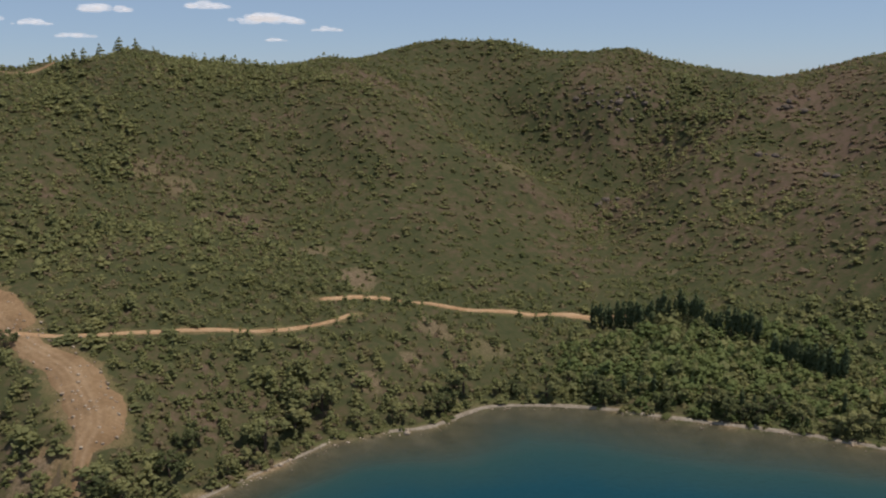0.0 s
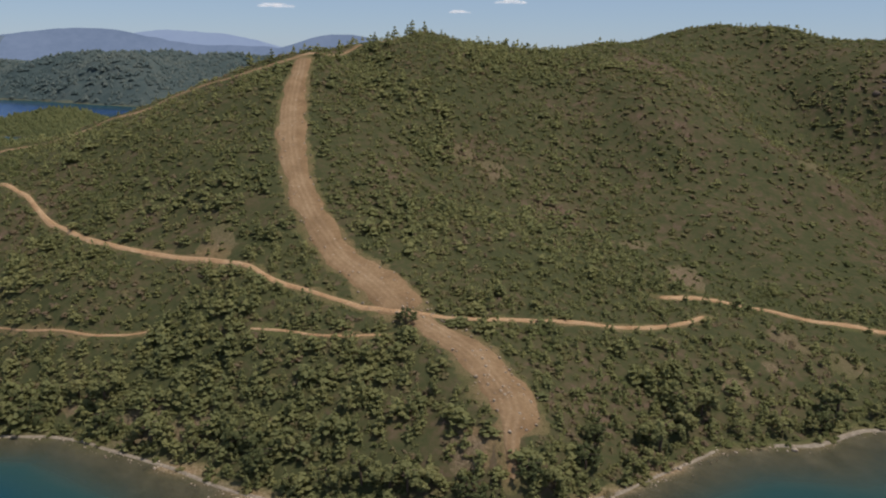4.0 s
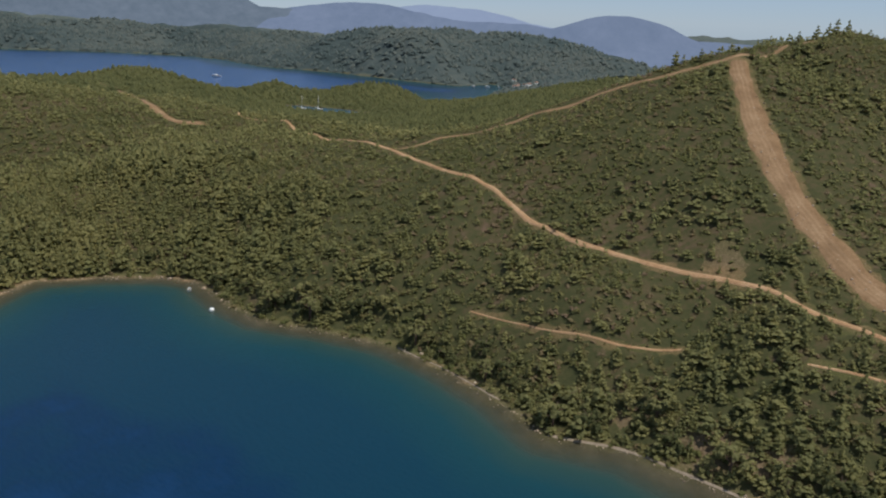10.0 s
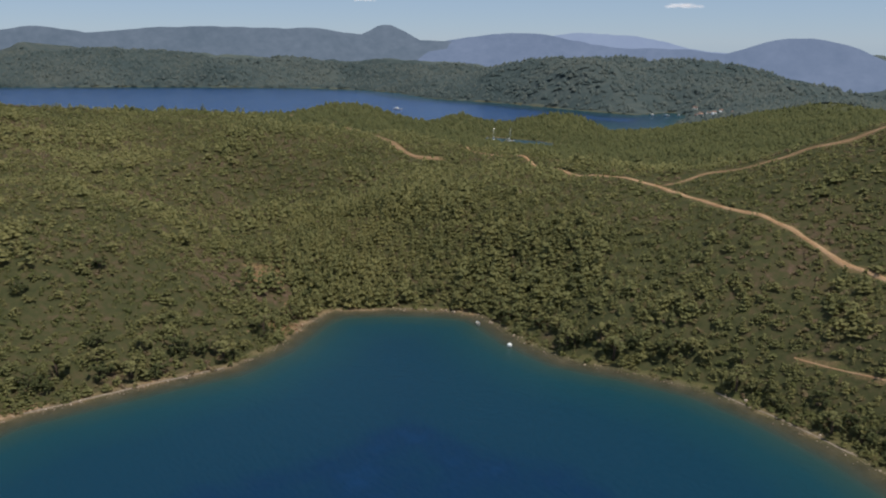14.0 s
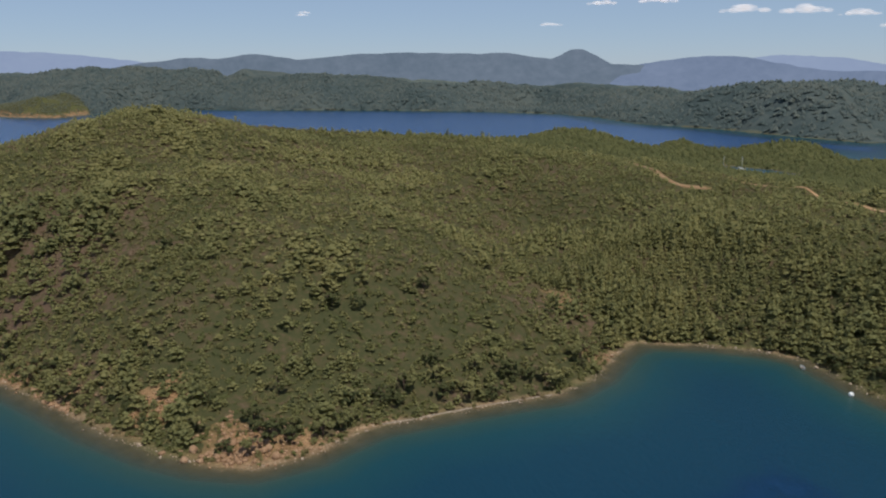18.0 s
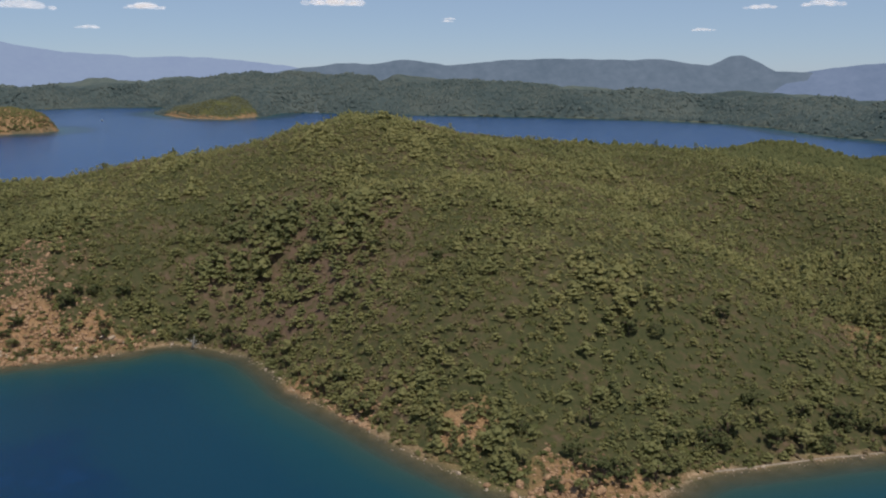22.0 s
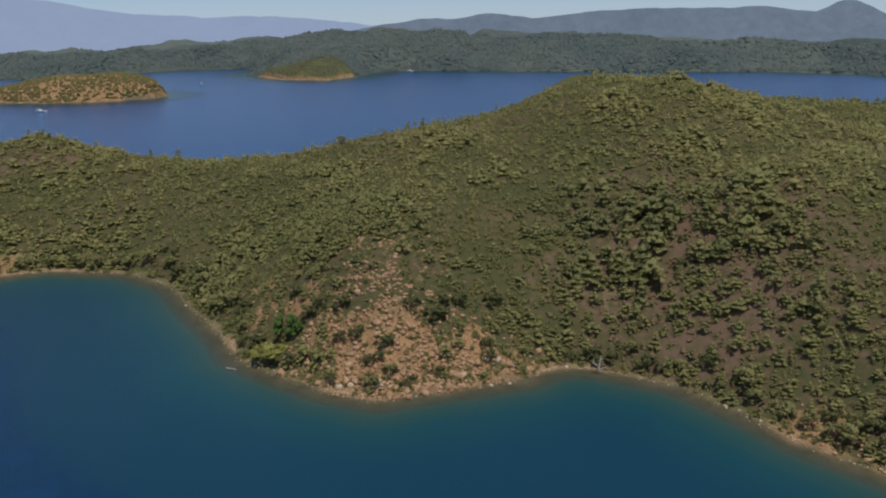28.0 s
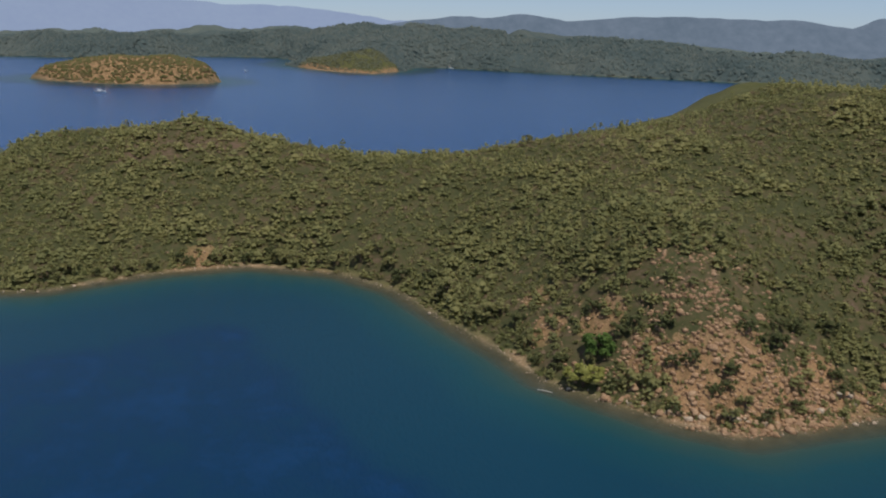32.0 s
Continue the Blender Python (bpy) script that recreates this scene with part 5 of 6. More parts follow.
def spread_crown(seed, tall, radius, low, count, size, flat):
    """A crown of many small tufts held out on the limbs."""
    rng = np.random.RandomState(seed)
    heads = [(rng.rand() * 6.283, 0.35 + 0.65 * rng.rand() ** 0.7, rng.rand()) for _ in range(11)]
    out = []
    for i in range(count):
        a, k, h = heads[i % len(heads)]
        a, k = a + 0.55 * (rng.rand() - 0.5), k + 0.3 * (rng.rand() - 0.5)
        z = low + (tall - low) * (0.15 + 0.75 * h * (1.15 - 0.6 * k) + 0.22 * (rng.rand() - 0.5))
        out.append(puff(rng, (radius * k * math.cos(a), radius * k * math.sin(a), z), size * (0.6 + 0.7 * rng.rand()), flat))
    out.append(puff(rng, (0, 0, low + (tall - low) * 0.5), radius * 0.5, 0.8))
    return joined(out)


def shore_tree(seed, tall, mat, label, category, tint, flat=0.6, low=0.32, wide=0.46, tufts=70):
    rng = np.random.RandomState(seed)
    root = thing("pine_tree" if category == "pine" else "broadleaf_tree", label, category, "trees along the shore")
    lean = (rng.rand(2) - 0.5) * 0.18 * tall
    top = (lean[0], lean[1], tall * 0.78)
    part("trunk", limb([(0, 0, -0.6), (lean[0] * 0.2, lean[1] * 0.3, tall * 0.3), top], [0.045 * tall, 0.032 * tall, 0.012 * tall]), BARK, root)
    for k in range(5):
        a = 1.257 * k + rng.rand()
        h = tall * (0.28 + 0.09 * k)
        e = tall * wide * 0.75
        part("limb", limb([(lean[0] * h / tall, lean[1] * h / tall, h), (math.cos(a) * e * 0.55, math.sin(a) * e * 0.55, h + 0.10 * tall), (math.cos(a) * e, math.sin(a) * e, h + 0.15 * tall)],
                          [0.017 * tall, 0.012 * tall, 0.006 * tall], 5), BARK, root)
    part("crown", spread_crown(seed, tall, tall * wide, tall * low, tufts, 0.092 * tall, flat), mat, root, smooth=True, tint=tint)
    return root


def plant(root, x, y, scale, turn, sink=0.1):
    z = float(height_at(x, y)) - sink
    return copy_thing(root, pose(x, y, z, 0, 0, turn) @ Matrix.Diagonal((scale, scale, scale, 1)))


SHORE_TREES = [shore_tree(1, 6.5, PINE, "green shore pine with a spreading crown", "pine", 0.55), shore_tree(2, 7.5, PINE, "tall green pine leaning over the shore", "pine", 0.4),
               shore_tree(3, 5.5, BROAD, "dark green round-crowned tree above the shore", "tree", 0.4, 0.8, 0.2, 0.52), shore_tree(4, 6.0, PINE, "yellow-green pine above the rocks", "pine", 0.8),
               shore_tree(5, 5.0, BROAD, "dark green bushy tree at the water's edge", "tree", 0.15, 0.85, 0.12, 0.6)]


def crest_pine(seed, tall):
    root = thing("pine_tree", "pointed dark green pine standing on the crest", "pine", "pines on the crests")
    part("trunk", limb([(0, 0, -0.5), (0, 0, tall * 0.5)], [0.03 * tall, 0.015 * tall]), BARK, root)
    v, f = lobed(seed, [(0.2, 0.17, 0.11, 5, 0.8), (0.4, 0.13, 0.10, 4, 0.9), (0.6, 0.08, 0.08, 3, 1.2), (0.8, 0.0, 0.06, 1, 2.6)], 110, 0.07, False)
    part("crown", (v * tall * np.array([0.95, 0.95, 1.0]), f), PINE, root, tint=0.1)
    return root


CREST_PINES = [crest_pine(400 + k, 5.5) for k in range(3)]
HEAD_BUSH = shore_tree(6, 4.6, FRESH, "bright green rounded bush on the red headland", "tree", 0.6, 0.9, 0.08, 0.55, 190)
WATER_TREE = shore_tree(7, 5.2, YELLOW_LEAVES, "yellow-green tree hanging over the water", "tree", 0.6, 0.7, 0.10, 0.60, 190)


def plant_shore():
    rng = np.random.RandomState(77)
    line = np.array(COAST_BAY[3:] + COAST_ROAD + COAST_HEAD + COAST_TIP[:13], float)
    s = np.concatenate([[0], np.cumsum(np.hypot(*np.diff(line, axis=0).T))])
    q = 0.0
    count = 0
    while q < s[-1]:
        x, y = np.interp(q, s, line[:, 0]), np.interp(q, s, line[:, 1])
        e = 3.0
        tx, ty = np.interp(q + e, s, line[:, 0]) - np.interp(q - e, s, line[:, 0]), np.interp(q + e, s, line[:, 1]) - np.interp(q - e, s, line[:, 1])
        n = math.hypot(tx, ty) + 1e-9
        back = 4 + 9 * rng.rand() ** 1.5
        px, py = x + ty / n * back, y - tx / n * back
        if shore_distance(np.array([px]), np.array([py]))[0] < 1:
            px, py = x - ty / n * back, y + tx / n * back
        red = math.hypot(px + 640, py + 226) < 12 or math.hypot(px + 615, py + 190) < 45 or math.hypot(px + 440, py + 55) < 20
        if shore_distance(np.array([px]), np.array([py]))[0] > 2.5 and not (red and rng.rand() < 0.6) and float(way_gap(np.array([px]), np.array([py]))[0]) > 2:
            plant(SHORE_TREES[rng.randint(5)], px, py, 0.75 + 0.75 * rng.rand() ** 1.5, rng.rand() * 360)
            count += 1
        q += 3.2 + 9 * rng.rand() ** 1.6
    # single trees further up
    for x, y, k, sc in [(-475, 0, 2, 1.25), (-471, 8, 4, 1.1), (-469, 36, 2, 1.0), (-452, -31, 1, 1.0), (-432, 17, 3, 1.0), (-429, 31, 0, 1.1), (-457, -53, 4, 1.0), (-435, -45, 2, 0.9),
                        (-597, -74, 2, 1.0), (-547, -40, 2, 1.1), (-622, -121, 2, 1.0), (-606, -162, 4, 0.8), (-121, 178, 4, 1.1), (-626, -207, 4, 0.9),
                        (-612, -198, 4, 0.8), (-622, -171, 2, 0.9), (-643, -209, 4, 1.0), (-51, 195, 0, 0.9), (-590, -60, 4, 1.0), (-605, -85, 2, 0.9), (-575, -55, 4, 1.0), (-615, -60, 2, 0.9), (-828, -153, 1, 0.90)]:
        plant(SHORE_TREES[k], x, y, sc, 50 * k + x)
    # dark round trees of the red headland and the slope above the cove
    for x, y, k, sc in [(-659, -215, 2, 1.0), (-636, -204, 2, 1.15), (-623, -202, 4, 1.0), (-615, -195, 2, 1.0), (-613, -202, 4, 0.85), (-617, -176, 2, 1.2), (-623, -182, 4, 1.1), (-602, -190, 2, 0.6), (-602, -163, 4, 1.0),
                        (-618, -154, 2, 1.1), (-614, -214, 4, 0.8), (-602, -181, 2, 0.7), (-621, -165, 4, 1.1), (-644, -214, 2, 1.1), (-438, 20, 2, 1.1), (-421, 42, 4, 1.0), (-435, -14, 4, 1.2), (-441, -44, 2, 1.1), (-446, 80, 4, 0.9)]:
        plant(SHORE_TREES[k], x, y, sc, 70 * k + x)
    # pines standing on the crests
    for x, y, k, sc in [(-204, 366, 0, 0.65), (-198, 371, 1, 0.7), (-205, 400, 0, 0.7), (-197, 406, 1, 0.75), (-193, 416, 3, 0.7), (-207, 363, 1, 0.6), (-216, 351, 0, 0.6), (-222, 339, 1, 0.65), (-201, 410, 0, 0.6), (-153, 466, 1, 0.75),
                        (-145, 478, 0, 0.7), (-150, 471, 3, 0.7), (-243, 332, 0, 0.6), (-254, 330, 1, 0.7), (-211, 386, 3, 0.6), (-800, -112, 0, 0.8), (-890, -242, 1, 0.8), (-905, -258, 0, 0.7), (-790, 230, 1, 0.9), (-762, 250, 0, 0.9), (-735, 266, 1, 0.8)]:
        plant(CREST_PINES[k % 3], x, y, sc * 2.0, 70 * k + x)
    for x, y, sc in [(-645, -221, 2.0)]:
        plant(HEAD_BUSH, x, y, sc, 40)
    plant(WATER_TREE, -638, -230, 1.9, 200)
    for root in SHORE_TREES + CREST_PINES + [HEAD_BUSH, WATER_TREE]:
        for o in (*root.children_recursive, root):
            bpy.data.objects.remove(o)


plant_shore()


def cypress(seed, tall):
    rng = np.random.RandomState(seed)
    root = thing("cypress_tree", "slender dark green cypress in a row", "cypress", "cypresses by the bay")
    part("trunk", limb([(0, 0, -0.5), (0, 0, tall * 0.35)], [0.16, 0.1]), BARK, root)
    out = []
    for i in range(16):
        u = i / 15
        r = tall * 0.105 * math.sin(math.pi * (0.12 + 0.80 * u)) ** 0.7
        a = rng.rand() * 6.28
        out.append(puff(rng, (r * 0.35 * math.cos(a), r * 0.35 * math.sin(a), tall * (0.06 + 0.88 * u)), r, 1.7))
    part("crown", joined(out), CYPRESS, root, smooth=True, tint=0.3 + 0.4 * rng.rand())
    return root


def plant_cypresses():
    rng = np.random.RandomState(5)
    kinds = [cypress(s, 9.0) for s in range(3)]
    rows = [([(36, 259), (46, 257), (55, 255)], 16), ([(58, 262), (64, 260)], 4), ([(66, 262), (71, 252), (76, 246), (82, 246), (87, 242)], 18), ([(87, 230), (95, 227), (98, 221), (103, 219)], 18)]
    for line, n in rows:
        line = np.array(line, float)
        s = np.concatenate([[0], np.cumsum(np.hypot(*np.diff(line, axis=0).T))])
        for q in np.linspace(0, s[-1], n):
            x, y = np.interp(q, s, line[:, 0]) + 0.8 * (rng.rand() - 0.5), np.interp(q, s, line[:, 1]) + 1.6 * (rng.rand() - 0.5)
            plant(kinds[rng.randint(3)], x, y, 0.75 + 0.45 * rng.rand(), rng.rand() * 360)
    for x, y in [(31, 210), (35, 206), (39, 210), (43, 208), (47, 208), (53, 216), (69, 201), (72, 200), (75, 200), (95, 199)]:
        plant(kinds[rng.randint(3)], x, y, 0.6 + 0.35 * rng.rand(), rng.rand() * 360)
    for root in kinds:
        for o in (*root.children_recursive, root):
            bpy.data.objects.remove(o)


plant_cypresses()


# ---------------------------------------------------------------- rocks, driftwood
def rock_shape(seed, flat=0.7):
    rng = np.random.RandomState(seed)
    v, f = lump(rng, 3, 6, 0.26)
    return v * np.array([1.0, 0.75, flat]) , f


def make_rocks():
    rng = np.random.RandomState(12)
    kinds = {}
    for tag, mat in (("pale", ROCK), ("red", RED_ROCK), ("dark", DARK_ROCK)):
        for k in range(4):
            kinds[tag, k] = mesh_object("rock", *rock_shape(200 + k + {"pale": 0, "red": 10, "dark": 20}[tag]), mat)
            label = {"pale": "pale weathered boulder at the water's edge", "red": "reddish-brown boulder on the rocky headland", "dark": "dark brown crag standing out of the scrubby hillside"}[tag]
            tagged(kinds[tag, k], label, "rock", "hillside crags" if tag == "dark" else "shore rocks")
    line = np.array(COAST_BAY[14:] + COAST_ROAD + COAST_HEAD + COAST_TIP[:12], float)
    s = np.concatenate([[0], np.cumsum(np.hypot(*np.diff(line, axis=0).T))])
    spots = [(np.interp(q, s, line[:, 0]) + rng.randn() * 1.2, np.interp(q, s, line[:, 1]) + rng.randn() * 1.2, "pale", 0.35 + 0.6 * rng.rand() ** 2) for q in rng.rand(120) * s[-1]]
    for cx, cy, r, n in ((-600, -200, 12, 34), (-612, -212, 12, 26), (-596, -180, 9, 22), (-625, -205, 20, 24), (-432, -60, 12, 22), (-520, -101, 10, 14), (-420, -45, 8, 14), (-596, -145, 6, 8)):
        spots += [(cx + rng.randn() * r * 0.6, cy + rng.randn() * r * 0.6, "red", 0.5 + 1.5 * rng.rand() ** 2.2) for _ in range(n)]
    # the ledge at the foot of the red headland
    foot = [(-630, -227), (-615, -216), (-604, -203), (-600, -190), (-599, -178), (-601, -162), (-597, -150)]
    for (ax, ay), (bx, by) in zip(foot, foot[1:]):
        spots += [(ax + (bx - ax) * u + rng.randn() * 0.9, ay + (by - ay) * u + rng.randn() * 0.9, "pale" if rng.rand() < 0.4 else "red", 0.7 + 1.3 * rng.rand() ** 2) for u in rng.rand(13)]
    # crags of the valley's flanks
    for cx, cy, r, n in ((62, 446, 5, 9), (54, 452, 5, 6), (70, 440, 4, 6), (86, 452, 6, 10), (152, 416, 6, 10), (130, 376, 4, 8), (156, 352, 4, 6), (56, 392, 4, 7)):
        spots += [(cx + rng.randn() * r, cy + rng.randn() * r * 0.6, "dark", 1.0 + 1.6 * rng.rand() ** 1.5) for _ in range(n)]
    for x, y, tag, size in spots:
        d = shore_distance(np.array([x]), np.array([y]))[0]
        if d < -1.5:
            continue
        z = float(height_at(x, y))
        copy_thing(kinds[tag, rng.randint(4)], pose(x, y, max(z, -0.3) + 0.12 * size, rng.rand() * 20, rng.rand() * 20, rng.rand() * 360) @ Matrix.Diagonal((size, size, size, 1)))
    for o in kinds.values():
        bpy.data.objects.remove(o)


make_rocks()


def scatter_stones():
    """Loose stones along the water and over the bare headlands."""
    rng = np.random.RandomState(31)
    forms = [lump(np.random.RandomState(300 + k), 2, 5, 0.3) for k in range(4)]
    line = np.array(COAST_BAY[4:] + COAST_ROAD + COAST_HEAD + COAST_TIP[:13], float)
    s = np.concatenate([[0], np.cumsum(np.hypot(*np.diff(line, axis=0).T))])
    q = rng.rand(2400) * s[-1]
    x, y = np.interp(q, s, line[:, 0]) + rng.randn(2400) * 1.0, np.interp(q, s, line[:, 1]) + rng.randn(2400) * 1.0
    size = 0.12 + 0.3 * rng.rand(2400) ** 2.5
    z = np.maximum(height_at(x, y), -0.2)
    scatter("shore_stones", forms, x, y, z, size * 0.7, size, rng.rand(2400), ROCK, 21, "pale stones strewn along the waterline", "stones", smooth=False)
    n = 3000
    c = np.array([b[:3] for b in BARE_HEADS if b[3] >= 0.6])
    k = rng.randint(len(c), size=n)
    x, y = c[k, 0] + rng.randn(n) * c[k, 2] * 0.45, c[k, 1] + rng.randn(n) * c[k, 2] * 0.45
    keep = (shore_distance(x, y) > 0.5) & (way_gap(x, y) > 0)
    x, y = x[keep], y[keep]
    size = 0.2 + 0.6 * rng.rand(len(x)) ** 2
    scatter("hill_stones", forms, x, y, height_at(x, y), size * 0.7, size, rng.rand(len(x)), RED_ROCK, 22, "reddish stones lying on bare ground", "stones", smooth=False)
    # broken ledges of the red headland
    n = 5200
    c = np.array([(-622, -192, 26), (-606, -198, 16), (-640, -184, 22), (-600, -175, 12), (-640, -215, 16), (-432, -58, 14), (-424, -40, 9), (-500, -88, 12)])
    k = rng.randint(len(c), size=n)
    x, y = c[k, 0] + rng.randn(n) * c[k, 2] * 0.5, c[k, 1] + rng.randn(n) * c[k, 2] * 0.5
    keep = (shore_distance(x, y) > 0.0) & (fbm(x, y, 11, 3, 2) > 0.42)
    x, y = x[keep], y[keep]
    size = 0.25 + 1.0 * rng.rand(len(x)) ** 2.6
    scatter("ledge_stones", forms, x, y, height_at(x, y), size * 0.75, size, rng.rand(len(x)), RED_ROCK, 23, "broken orange-red rock on the headlands", "stones", smooth=False)
    x, y, size = [], [], []
    for ax, ay, w in FIREBREAK[2:] + FIREBREAK_FOOT[:-2]:
        x += list(ax + rng.randn(22) * 7)
        y += list(ay + rng.randn(22) * 7)
    x, y = np.array(x), np.array(y)
    keep = way_gap(x, y) < 0.5
    x, y = x[keep], y[keep]
    size = 0.15 + 0.4 * rng.rand(len(x)) ** 2
    scatter("track_stones", forms, x, y, height_at(x, y) + 0.25, size * 0.7, size, rng.rand(len(x)), ROCK, 24, "loose pale stones on the firebreak", "stones", smooth=False)


scatter_stones()


def dead_tree():
    root = thing("dead_tree", "bare grey dead tree standing in the shallows", "tree")
    rng = np.random.RandomState(3)
    part("trunk", limb([(0, 0, -0.8), (0.2, 0.1, 1.6), (0.1, 0.5, 3.6)], [0.22, 0.16, 0.05]), DEAD_WOOD, root)
    for k in range(9):
        a, h = 0.9 * k, 0.5 + 0.3 * k
        e = 2.6 - 0.2 * k
        part("branch", limb([(0.1, 0.1, h), (math.cos(a) * e * 0.5, math.sin(a) * e * 0.5, h + 0.3), (math.cos(a) * e, math.sin(a) * e, h + 0.3 + 0.8 * rng.rand())], [0.09, 0.06, 0.02], 5), DEAD_WOOD, root)
    root.matrix_world = pose(-587, -130.5, 0.0, 0, 8, 30) @ Matrix.Diagonal((1.6, 1.6, 1.6, 1))


def fallen_log():
    root = thing("fallen_log", "pale bleached log lying in the water", "log")
    part("trunk", limb([(0, 0, 0.1), (2.4, 0.3, 0.3), (5.0, 0.1, 0.55)], [0.2, 0.17, 0.1]), DEAD_WOOD, root)
    for k in range(3):
        part("branch", limb([(1.2 + k * 1.2, 0.2, 0.3), (1.6 + k * 1.2, 0.9 - 0.3 * k, 0.7)], [0.07, 0.02], 5), DEAD_WOOD, root)
    root.matrix_world = pose(-642, -244, 0.0, 0, 0, 35)


dead_tree()
fallen_log()


# ---------------------------------------------------------------- boats
def hull_shape(length, beam, high, keel=0.35, stations=9, transom=0.75):
    v, f = [], []
    for i in range(stations):
        u = i / (stations - 1)
        w = beam / 2 * (transom + (1 - transom) * min(1, u * 3)) * (1 - max(0, u - 0.45) ** 2 * 3.1 if u > 0.45 else 1)
        w = max(w, 0.02)
        x = length * (u - 0.45)
        sheer = high * (1 + 0.28 * u * u)
        for y, z in ((-w, sheer), (-w * 0.92, sheer * 0.4), (-w * 0.55, -keel * (1 - 0.7 * u)), (0, -keel), (w * 0.55, -keel * (1 - 0.7 * u)), (w * 0.92, sheer * 0.4), (w, sheer)):
            v.append((x, y, z))
    for i in range(stations - 1):
        for k in range(6):
            a, b = i * 7 + k, (i + 1) * 7 + k
            f += [(a, b, b + 1), (a, b + 1, a + 1)]
    f += [(0, k, k + 1) for k in range(1, 6)]
    return np.array(v), np.array(f)


def deck_shape(length, beam, high, stations=9, transom=0.75):
    v, f = [], []
    for i in range(stations):
        u = i / (stations - 1)
        w = max(beam / 2 * (transom + (1 - transom) * min(1, u * 3)) * (1 - max(0, u - 0.45) ** 2 * 3.1 if u > 0.45 else 1), 0.02) * 0.97
        z = high * (1 + 0.28 * u * u) - 0.06
        v += [(length * (u - 0.45), -w, z), (length * (u - 0.45), w, z)]
    for i in range(stations - 1):
        a = 2 * i
        f += [(a, a + 2, a + 3), (a, a + 3, a + 1)]
    return np.array(v), np.array(f)


TEAK = mottled("teak", [(0.3, (0.26, 0.15, 0.08)), (0.7, (0.40, 0.26, 0.15))], 2.0)
DARK_GLASS, _n, _l, _b = material("dark_glass", 0.08, 0.5)
_b.inputs["Base Color"].default_value = (0.02, 0.025, 0.03, 1)
ALLOY, _n, _l, _b = material("alloy", 0.35, 0.5)
_b.inputs["Base Color"].default_value, _b.inputs["Metallic"].default_value = (0.75, 0.75, 0.74, 1), 1.0


def motor_boat(x, y, turn, length, label):
    root = thing("motor_boat", label, "boat", "boats on the water")
    beam, high = length * 0.28, length * 0.10
    part("hull", hull_shape(length, beam, high), WHITE_PAINT, root, smooth=True)
    part("deck", deck_shape(length, beam, high), TEAK, root)
    part("cabin", box_shape(-length * 0.2, length * 0.2, -beam * 0.34, beam * 0.34, high, high + length * 0.12, length * 0.025), WHITE_PAINT, root)
    part("windscreen", box_shape(length * 0.195, length * 0.225, -beam * 0.3, beam * 0.3, high + length * 0.035, high + length * 0.1, 0.0), DARK_GLASS, root)
    part("canopy", box_shape(-length * 0.34, length * 0.05, -beam * 0.36, beam * 0.36, high + length * 0.17, high + length * 0.185, 0.05), WHITE_PAINT, root)
    for sx in (-0.32, 0.03):
        for sy in (-0.33, 0.33):
            part("canopy_post", limb([(length * sx, beam * sy, high), (length * sx, beam * sy, high + length * 0.175)], [0.05, 0.05], 5), ALLOY, root)
    root.matrix_world = pose(x, y, 0.05, 0, 0, turn)


def sailing_yacht(x, y, turn, length, label):
    root = thing("sailing_yacht", label, "yacht", "boats on the water")
    beam, high = length * 0.29, length * 0.095
    part("hull", hull_shape(length, beam, high, 0.6), WHITE_PAINT, root, smooth=True)
    part("deck", deck_shape(length, beam, high), TEAK, root)
    part("coachroof", box_shape(-length * 0.1, length * 0.22, -beam * 0.26, beam * 0.26, high, high + length * 0.045, length * 0.02), WHITE_PAINT, root)
    mast_top = length * 1.45
    part("mast", limb([(length * 0.08, 0, high), (length * 0.08, 0, mast_top)], [0.17, 0.10]), WHITE_PAINT, root)
    part("boom", limb([(length * 0.08, 0, high + 1.6), (-length * 0.3, 0, high + 1.7)], [0.09, 0.08]), ALLOY, root)
    part("furled_sail", limb([(length * 0.05, 0, high + 1.85), (-length * 0.28, 0, high + 1.9)], [0.22, 0.16]), WHITE_PAINT, root)
    for end in ((length * 0.53, 0, high * 1.2), (-length * 0.44, 0, high), (length * 0.06, beam * 0.45, high), (length * 0.06, -beam * 0.45, high)):
        part("stay", limb([end, (length * 0.08, 0, mast_top - 0.3)], [0.025, 0.025], 4), ALLOY, root)
    root.matrix_world = pose(x, y, 0.05, 0, 0, turn)


motor_boat(-1686, -400, 75, 16, "white motor yacht moored off the island")
motor_boat(-2151, -130, 20, 12, "small white motor boat on the lagoon")
sailing_yacht(-2296, 397, 60, 17, "white sailing yacht anchored under the woods")
sailing_yacht(-736, 590, 40, 10, "white sailing yacht moored in the small inner pool")
sailing_yacht(-719, 598, 55, 10, "white sailing yacht moored in the small inner pool")
motor_boat(-1096, 785, 40, 15, "white motor boat crossing the lagoon")
for bx, by, bt in ((-2735, -585, 10), (-2728, -560, 95), (-2740, -610, 60)):
    motor_boat(bx, by, bt, 15, "white boat moored off the far beach")
for bx, by, bt in ((-742, 1010, 30), (-728, 1022, 140), (-760, 1000, 80)):
    motor_boat(bx, by, bt, 9, "small white boat moored by the village")


def dinghy(x, y, turn):
    root = thing("dinghy", "small white dinghy tied up at the cove", "boat", "boats on the water")
    part("hull", hull_shape(3.6, 1.5, 0.45, 0.15), WHITE_PAINT, root, smooth=True)
    for k in (-0.6, 0.4):
        part("thwart", box_shape(k - 0.13, k + 0.13, -0.66, 0.66, 0.30, 0.36), TEAK, root)
    root.matrix_world = pose(x, y, 0.0, 0, 0, turn)


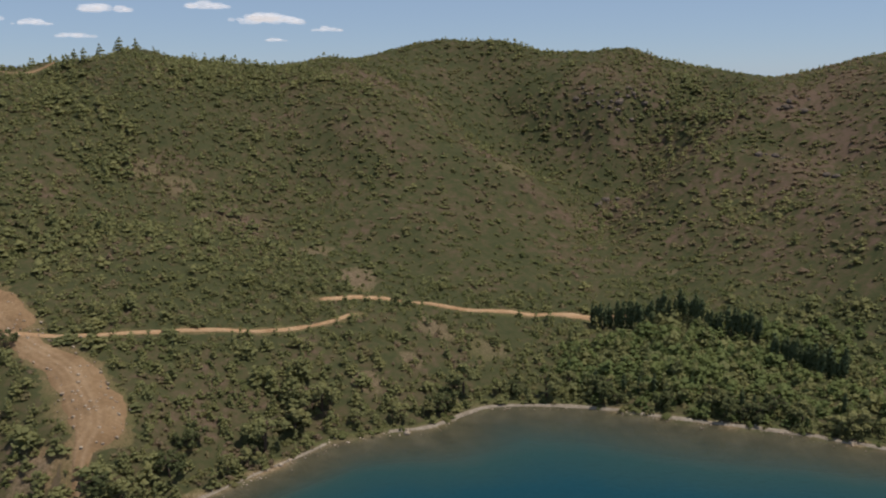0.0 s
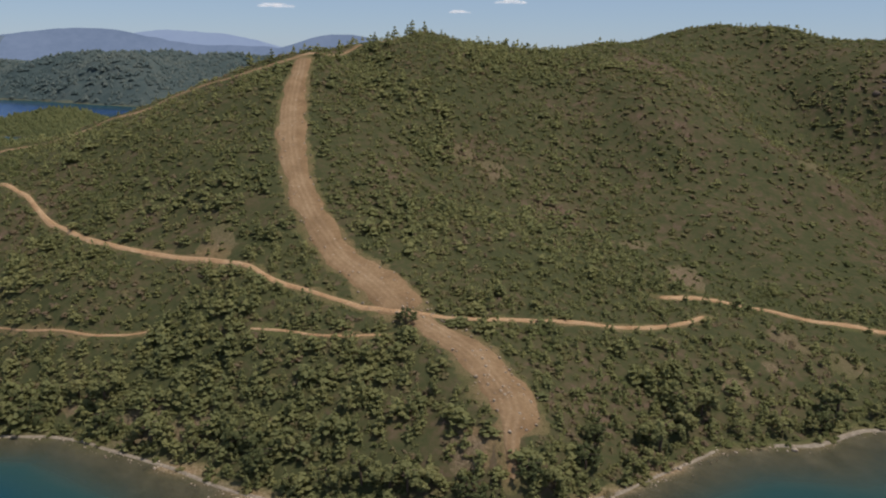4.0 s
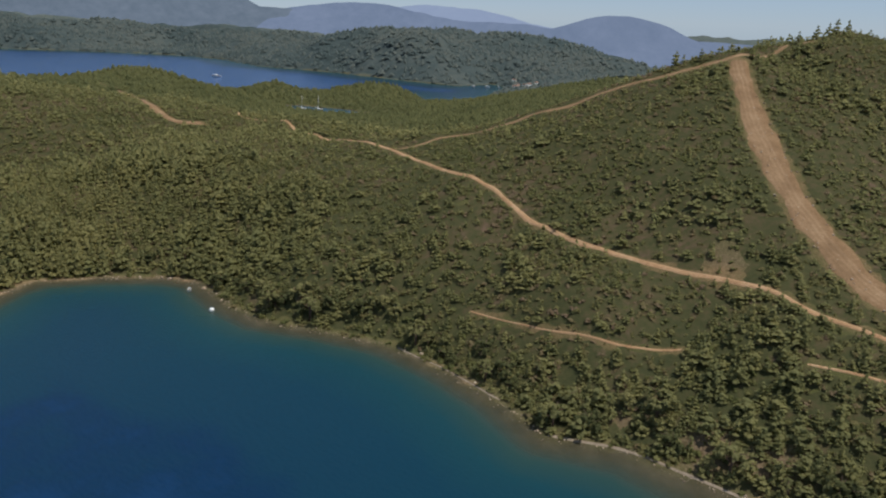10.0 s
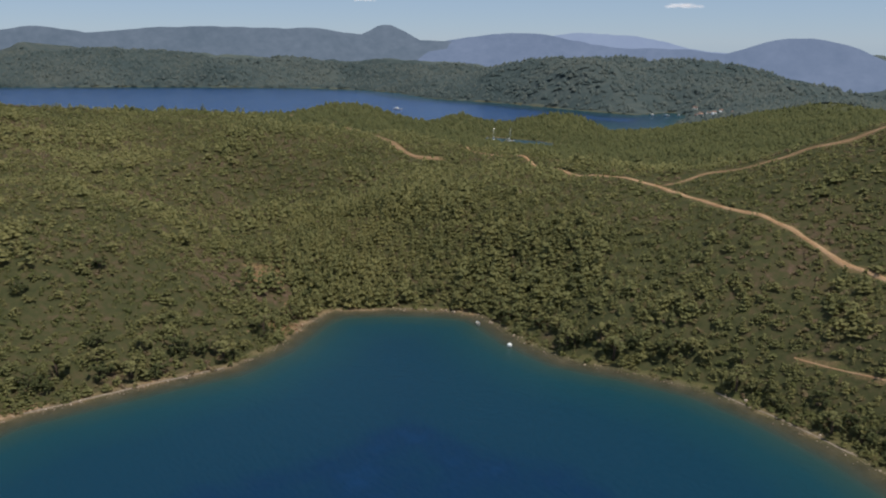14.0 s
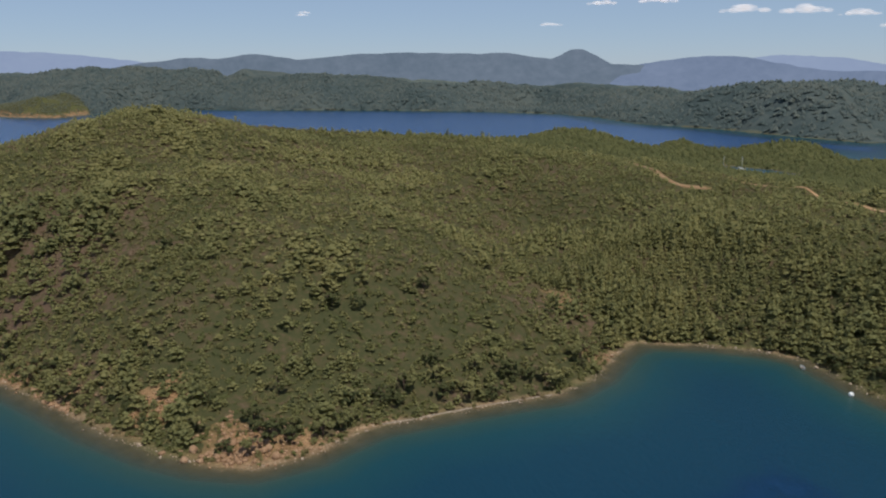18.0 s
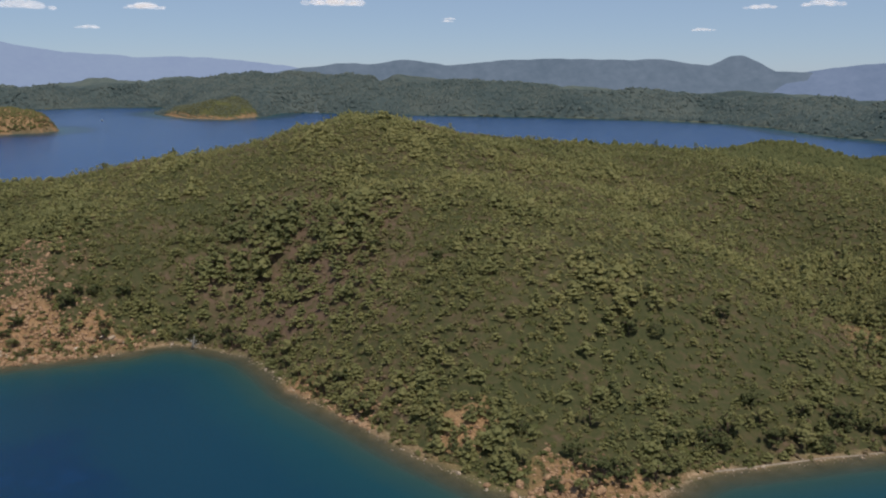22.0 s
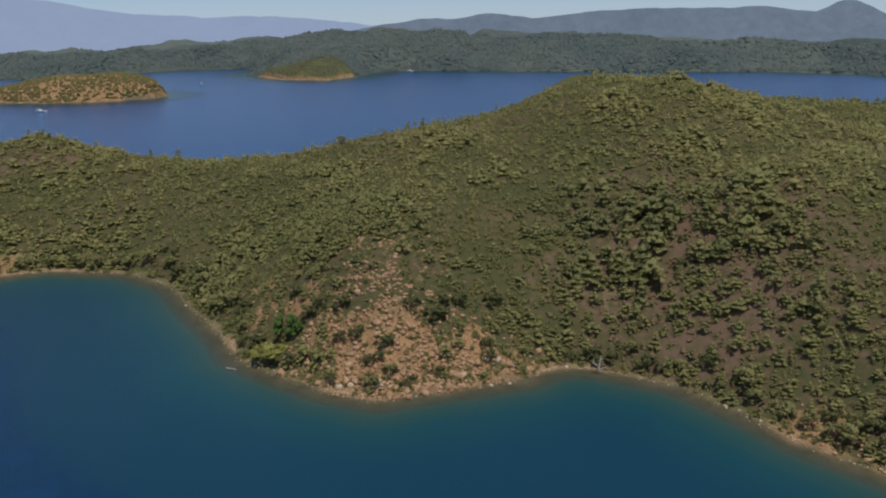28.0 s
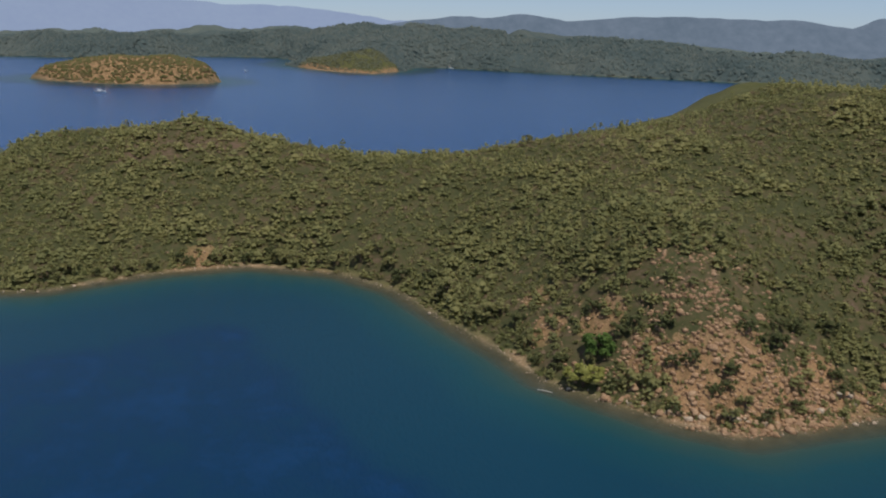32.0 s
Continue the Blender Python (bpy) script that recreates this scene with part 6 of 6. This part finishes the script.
def mooring_float(x, y):
    root = thing("mooring_float", "white mooring float on the water in the cove", "float")
    v, f = lump(np.random.RandomState(1), 6, 10, 0.0)
    part("float", (v * np.array([0.95, 0.95, 0.8]) + np.array([0, 0, 0.35]), f), WHITE_PAINT, root, smooth=True)
    part("ring", limb([(0, -0.15, 1.15), (0, -0.1, 1.35), (0, 0.1, 1.35), (0, 0.15, 1.15)], [0.04] * 4, 5), ALLOY, root)
    root.matrix_world = pose(x, y, 0.0)


dinghy(-374.5, 141.5, 140)
mooring_float(-351.5, 132.5)


# ---------------------------------------------------------------- village and tower beyond the lagoon
TILE = mottled("roof_tile", [(0.3, (0.27, 0.17, 0.13)), (0.7, (0.40, 0.27, 0.21))], 0.8)


def house(x, y, turn, w, d, h, label):
    root = thing("house", label, "house", "village by the lagoon")
    wall = part("wall", box_shape(-w / 2, w / 2, -d / 2, d / 2, -1.5, h), WHITE_PAINT, root)
    v = np.array([(-w / 2 - 0.4, -d / 2 - 0.4, h), (w / 2 + 0.4, -d / 2 - 0.4, h), (w / 2 + 0.4, d / 2 + 0.4, h), (-w / 2 - 0.4, d / 2 + 0.4, h), (-w / 2 - 0.4, 0, h + 1.8), (w / 2 + 0.4, 0, h + 1.8)])
    part("roof", (v, np.array([(0, 1, 5), (0, 5, 4), (2, 3, 4), (2, 4, 5), (0, 4, 3), (1, 2, 5), (0, 3, 2), (0, 2, 1)])), TILE, root)
    part("door", box_shape(-0.5, 0.5, -d / 2 - 0.05, -d / 2 + 0.05, 0, 2.1), TEAK, root)
    for k in (-0.33, 0.33):
        part("window", box_shape(w * k - 0.6, w * k + 0.6, -d / 2 - 0.05, -d / 2 + 0.05, 1.0, 2.3), DARK_GLASS, root)
    root.matrix_world = pose(x, y, float(height_at(x, y)) + 0.4, 0, 0, turn)


for i, (hx, hy) in enumerate([(-690, 1004), (-678, 986), (-675, 1011), (-660, 992), (-664, 1023), (-632, 988), (-700, 1034), (-722, 1062)]):
    house(hx, hy, 30 + 17 * i, 7 + i % 3, 5.5, 3.2 + i % 2 * 1.4, "small white village house with a tiled roof")


# pale tower, its grey mixed in as the haze before it
HAZED_TOWER = mottled("hazed_tower", [(0.3, (0.46, 0.47, 0.49)), (0.7, (0.54, 0.55, 0.57))], 0.5)


def tower():
    root = thing("tower", "tall pale tower on the far wooded hill, greyed by painted haze", "tower")
    part("base", box_shape(-4, 4, -4, 4, -10, 2), HAZED_TOWER, root)
    part("shaft", box_shape(-2.6, 2.6, -2.6, 2.6, 2, 15, 1.6), HAZED_TOWER, root)
    part("head", box_shape(-1.1, 1.1, -1.1, 1.1, 15, 17, 0.4), HAZED_TOWER, root)
    root.matrix_world = pose(-2344, 1706, 92, 0, 0, 20)


tower()
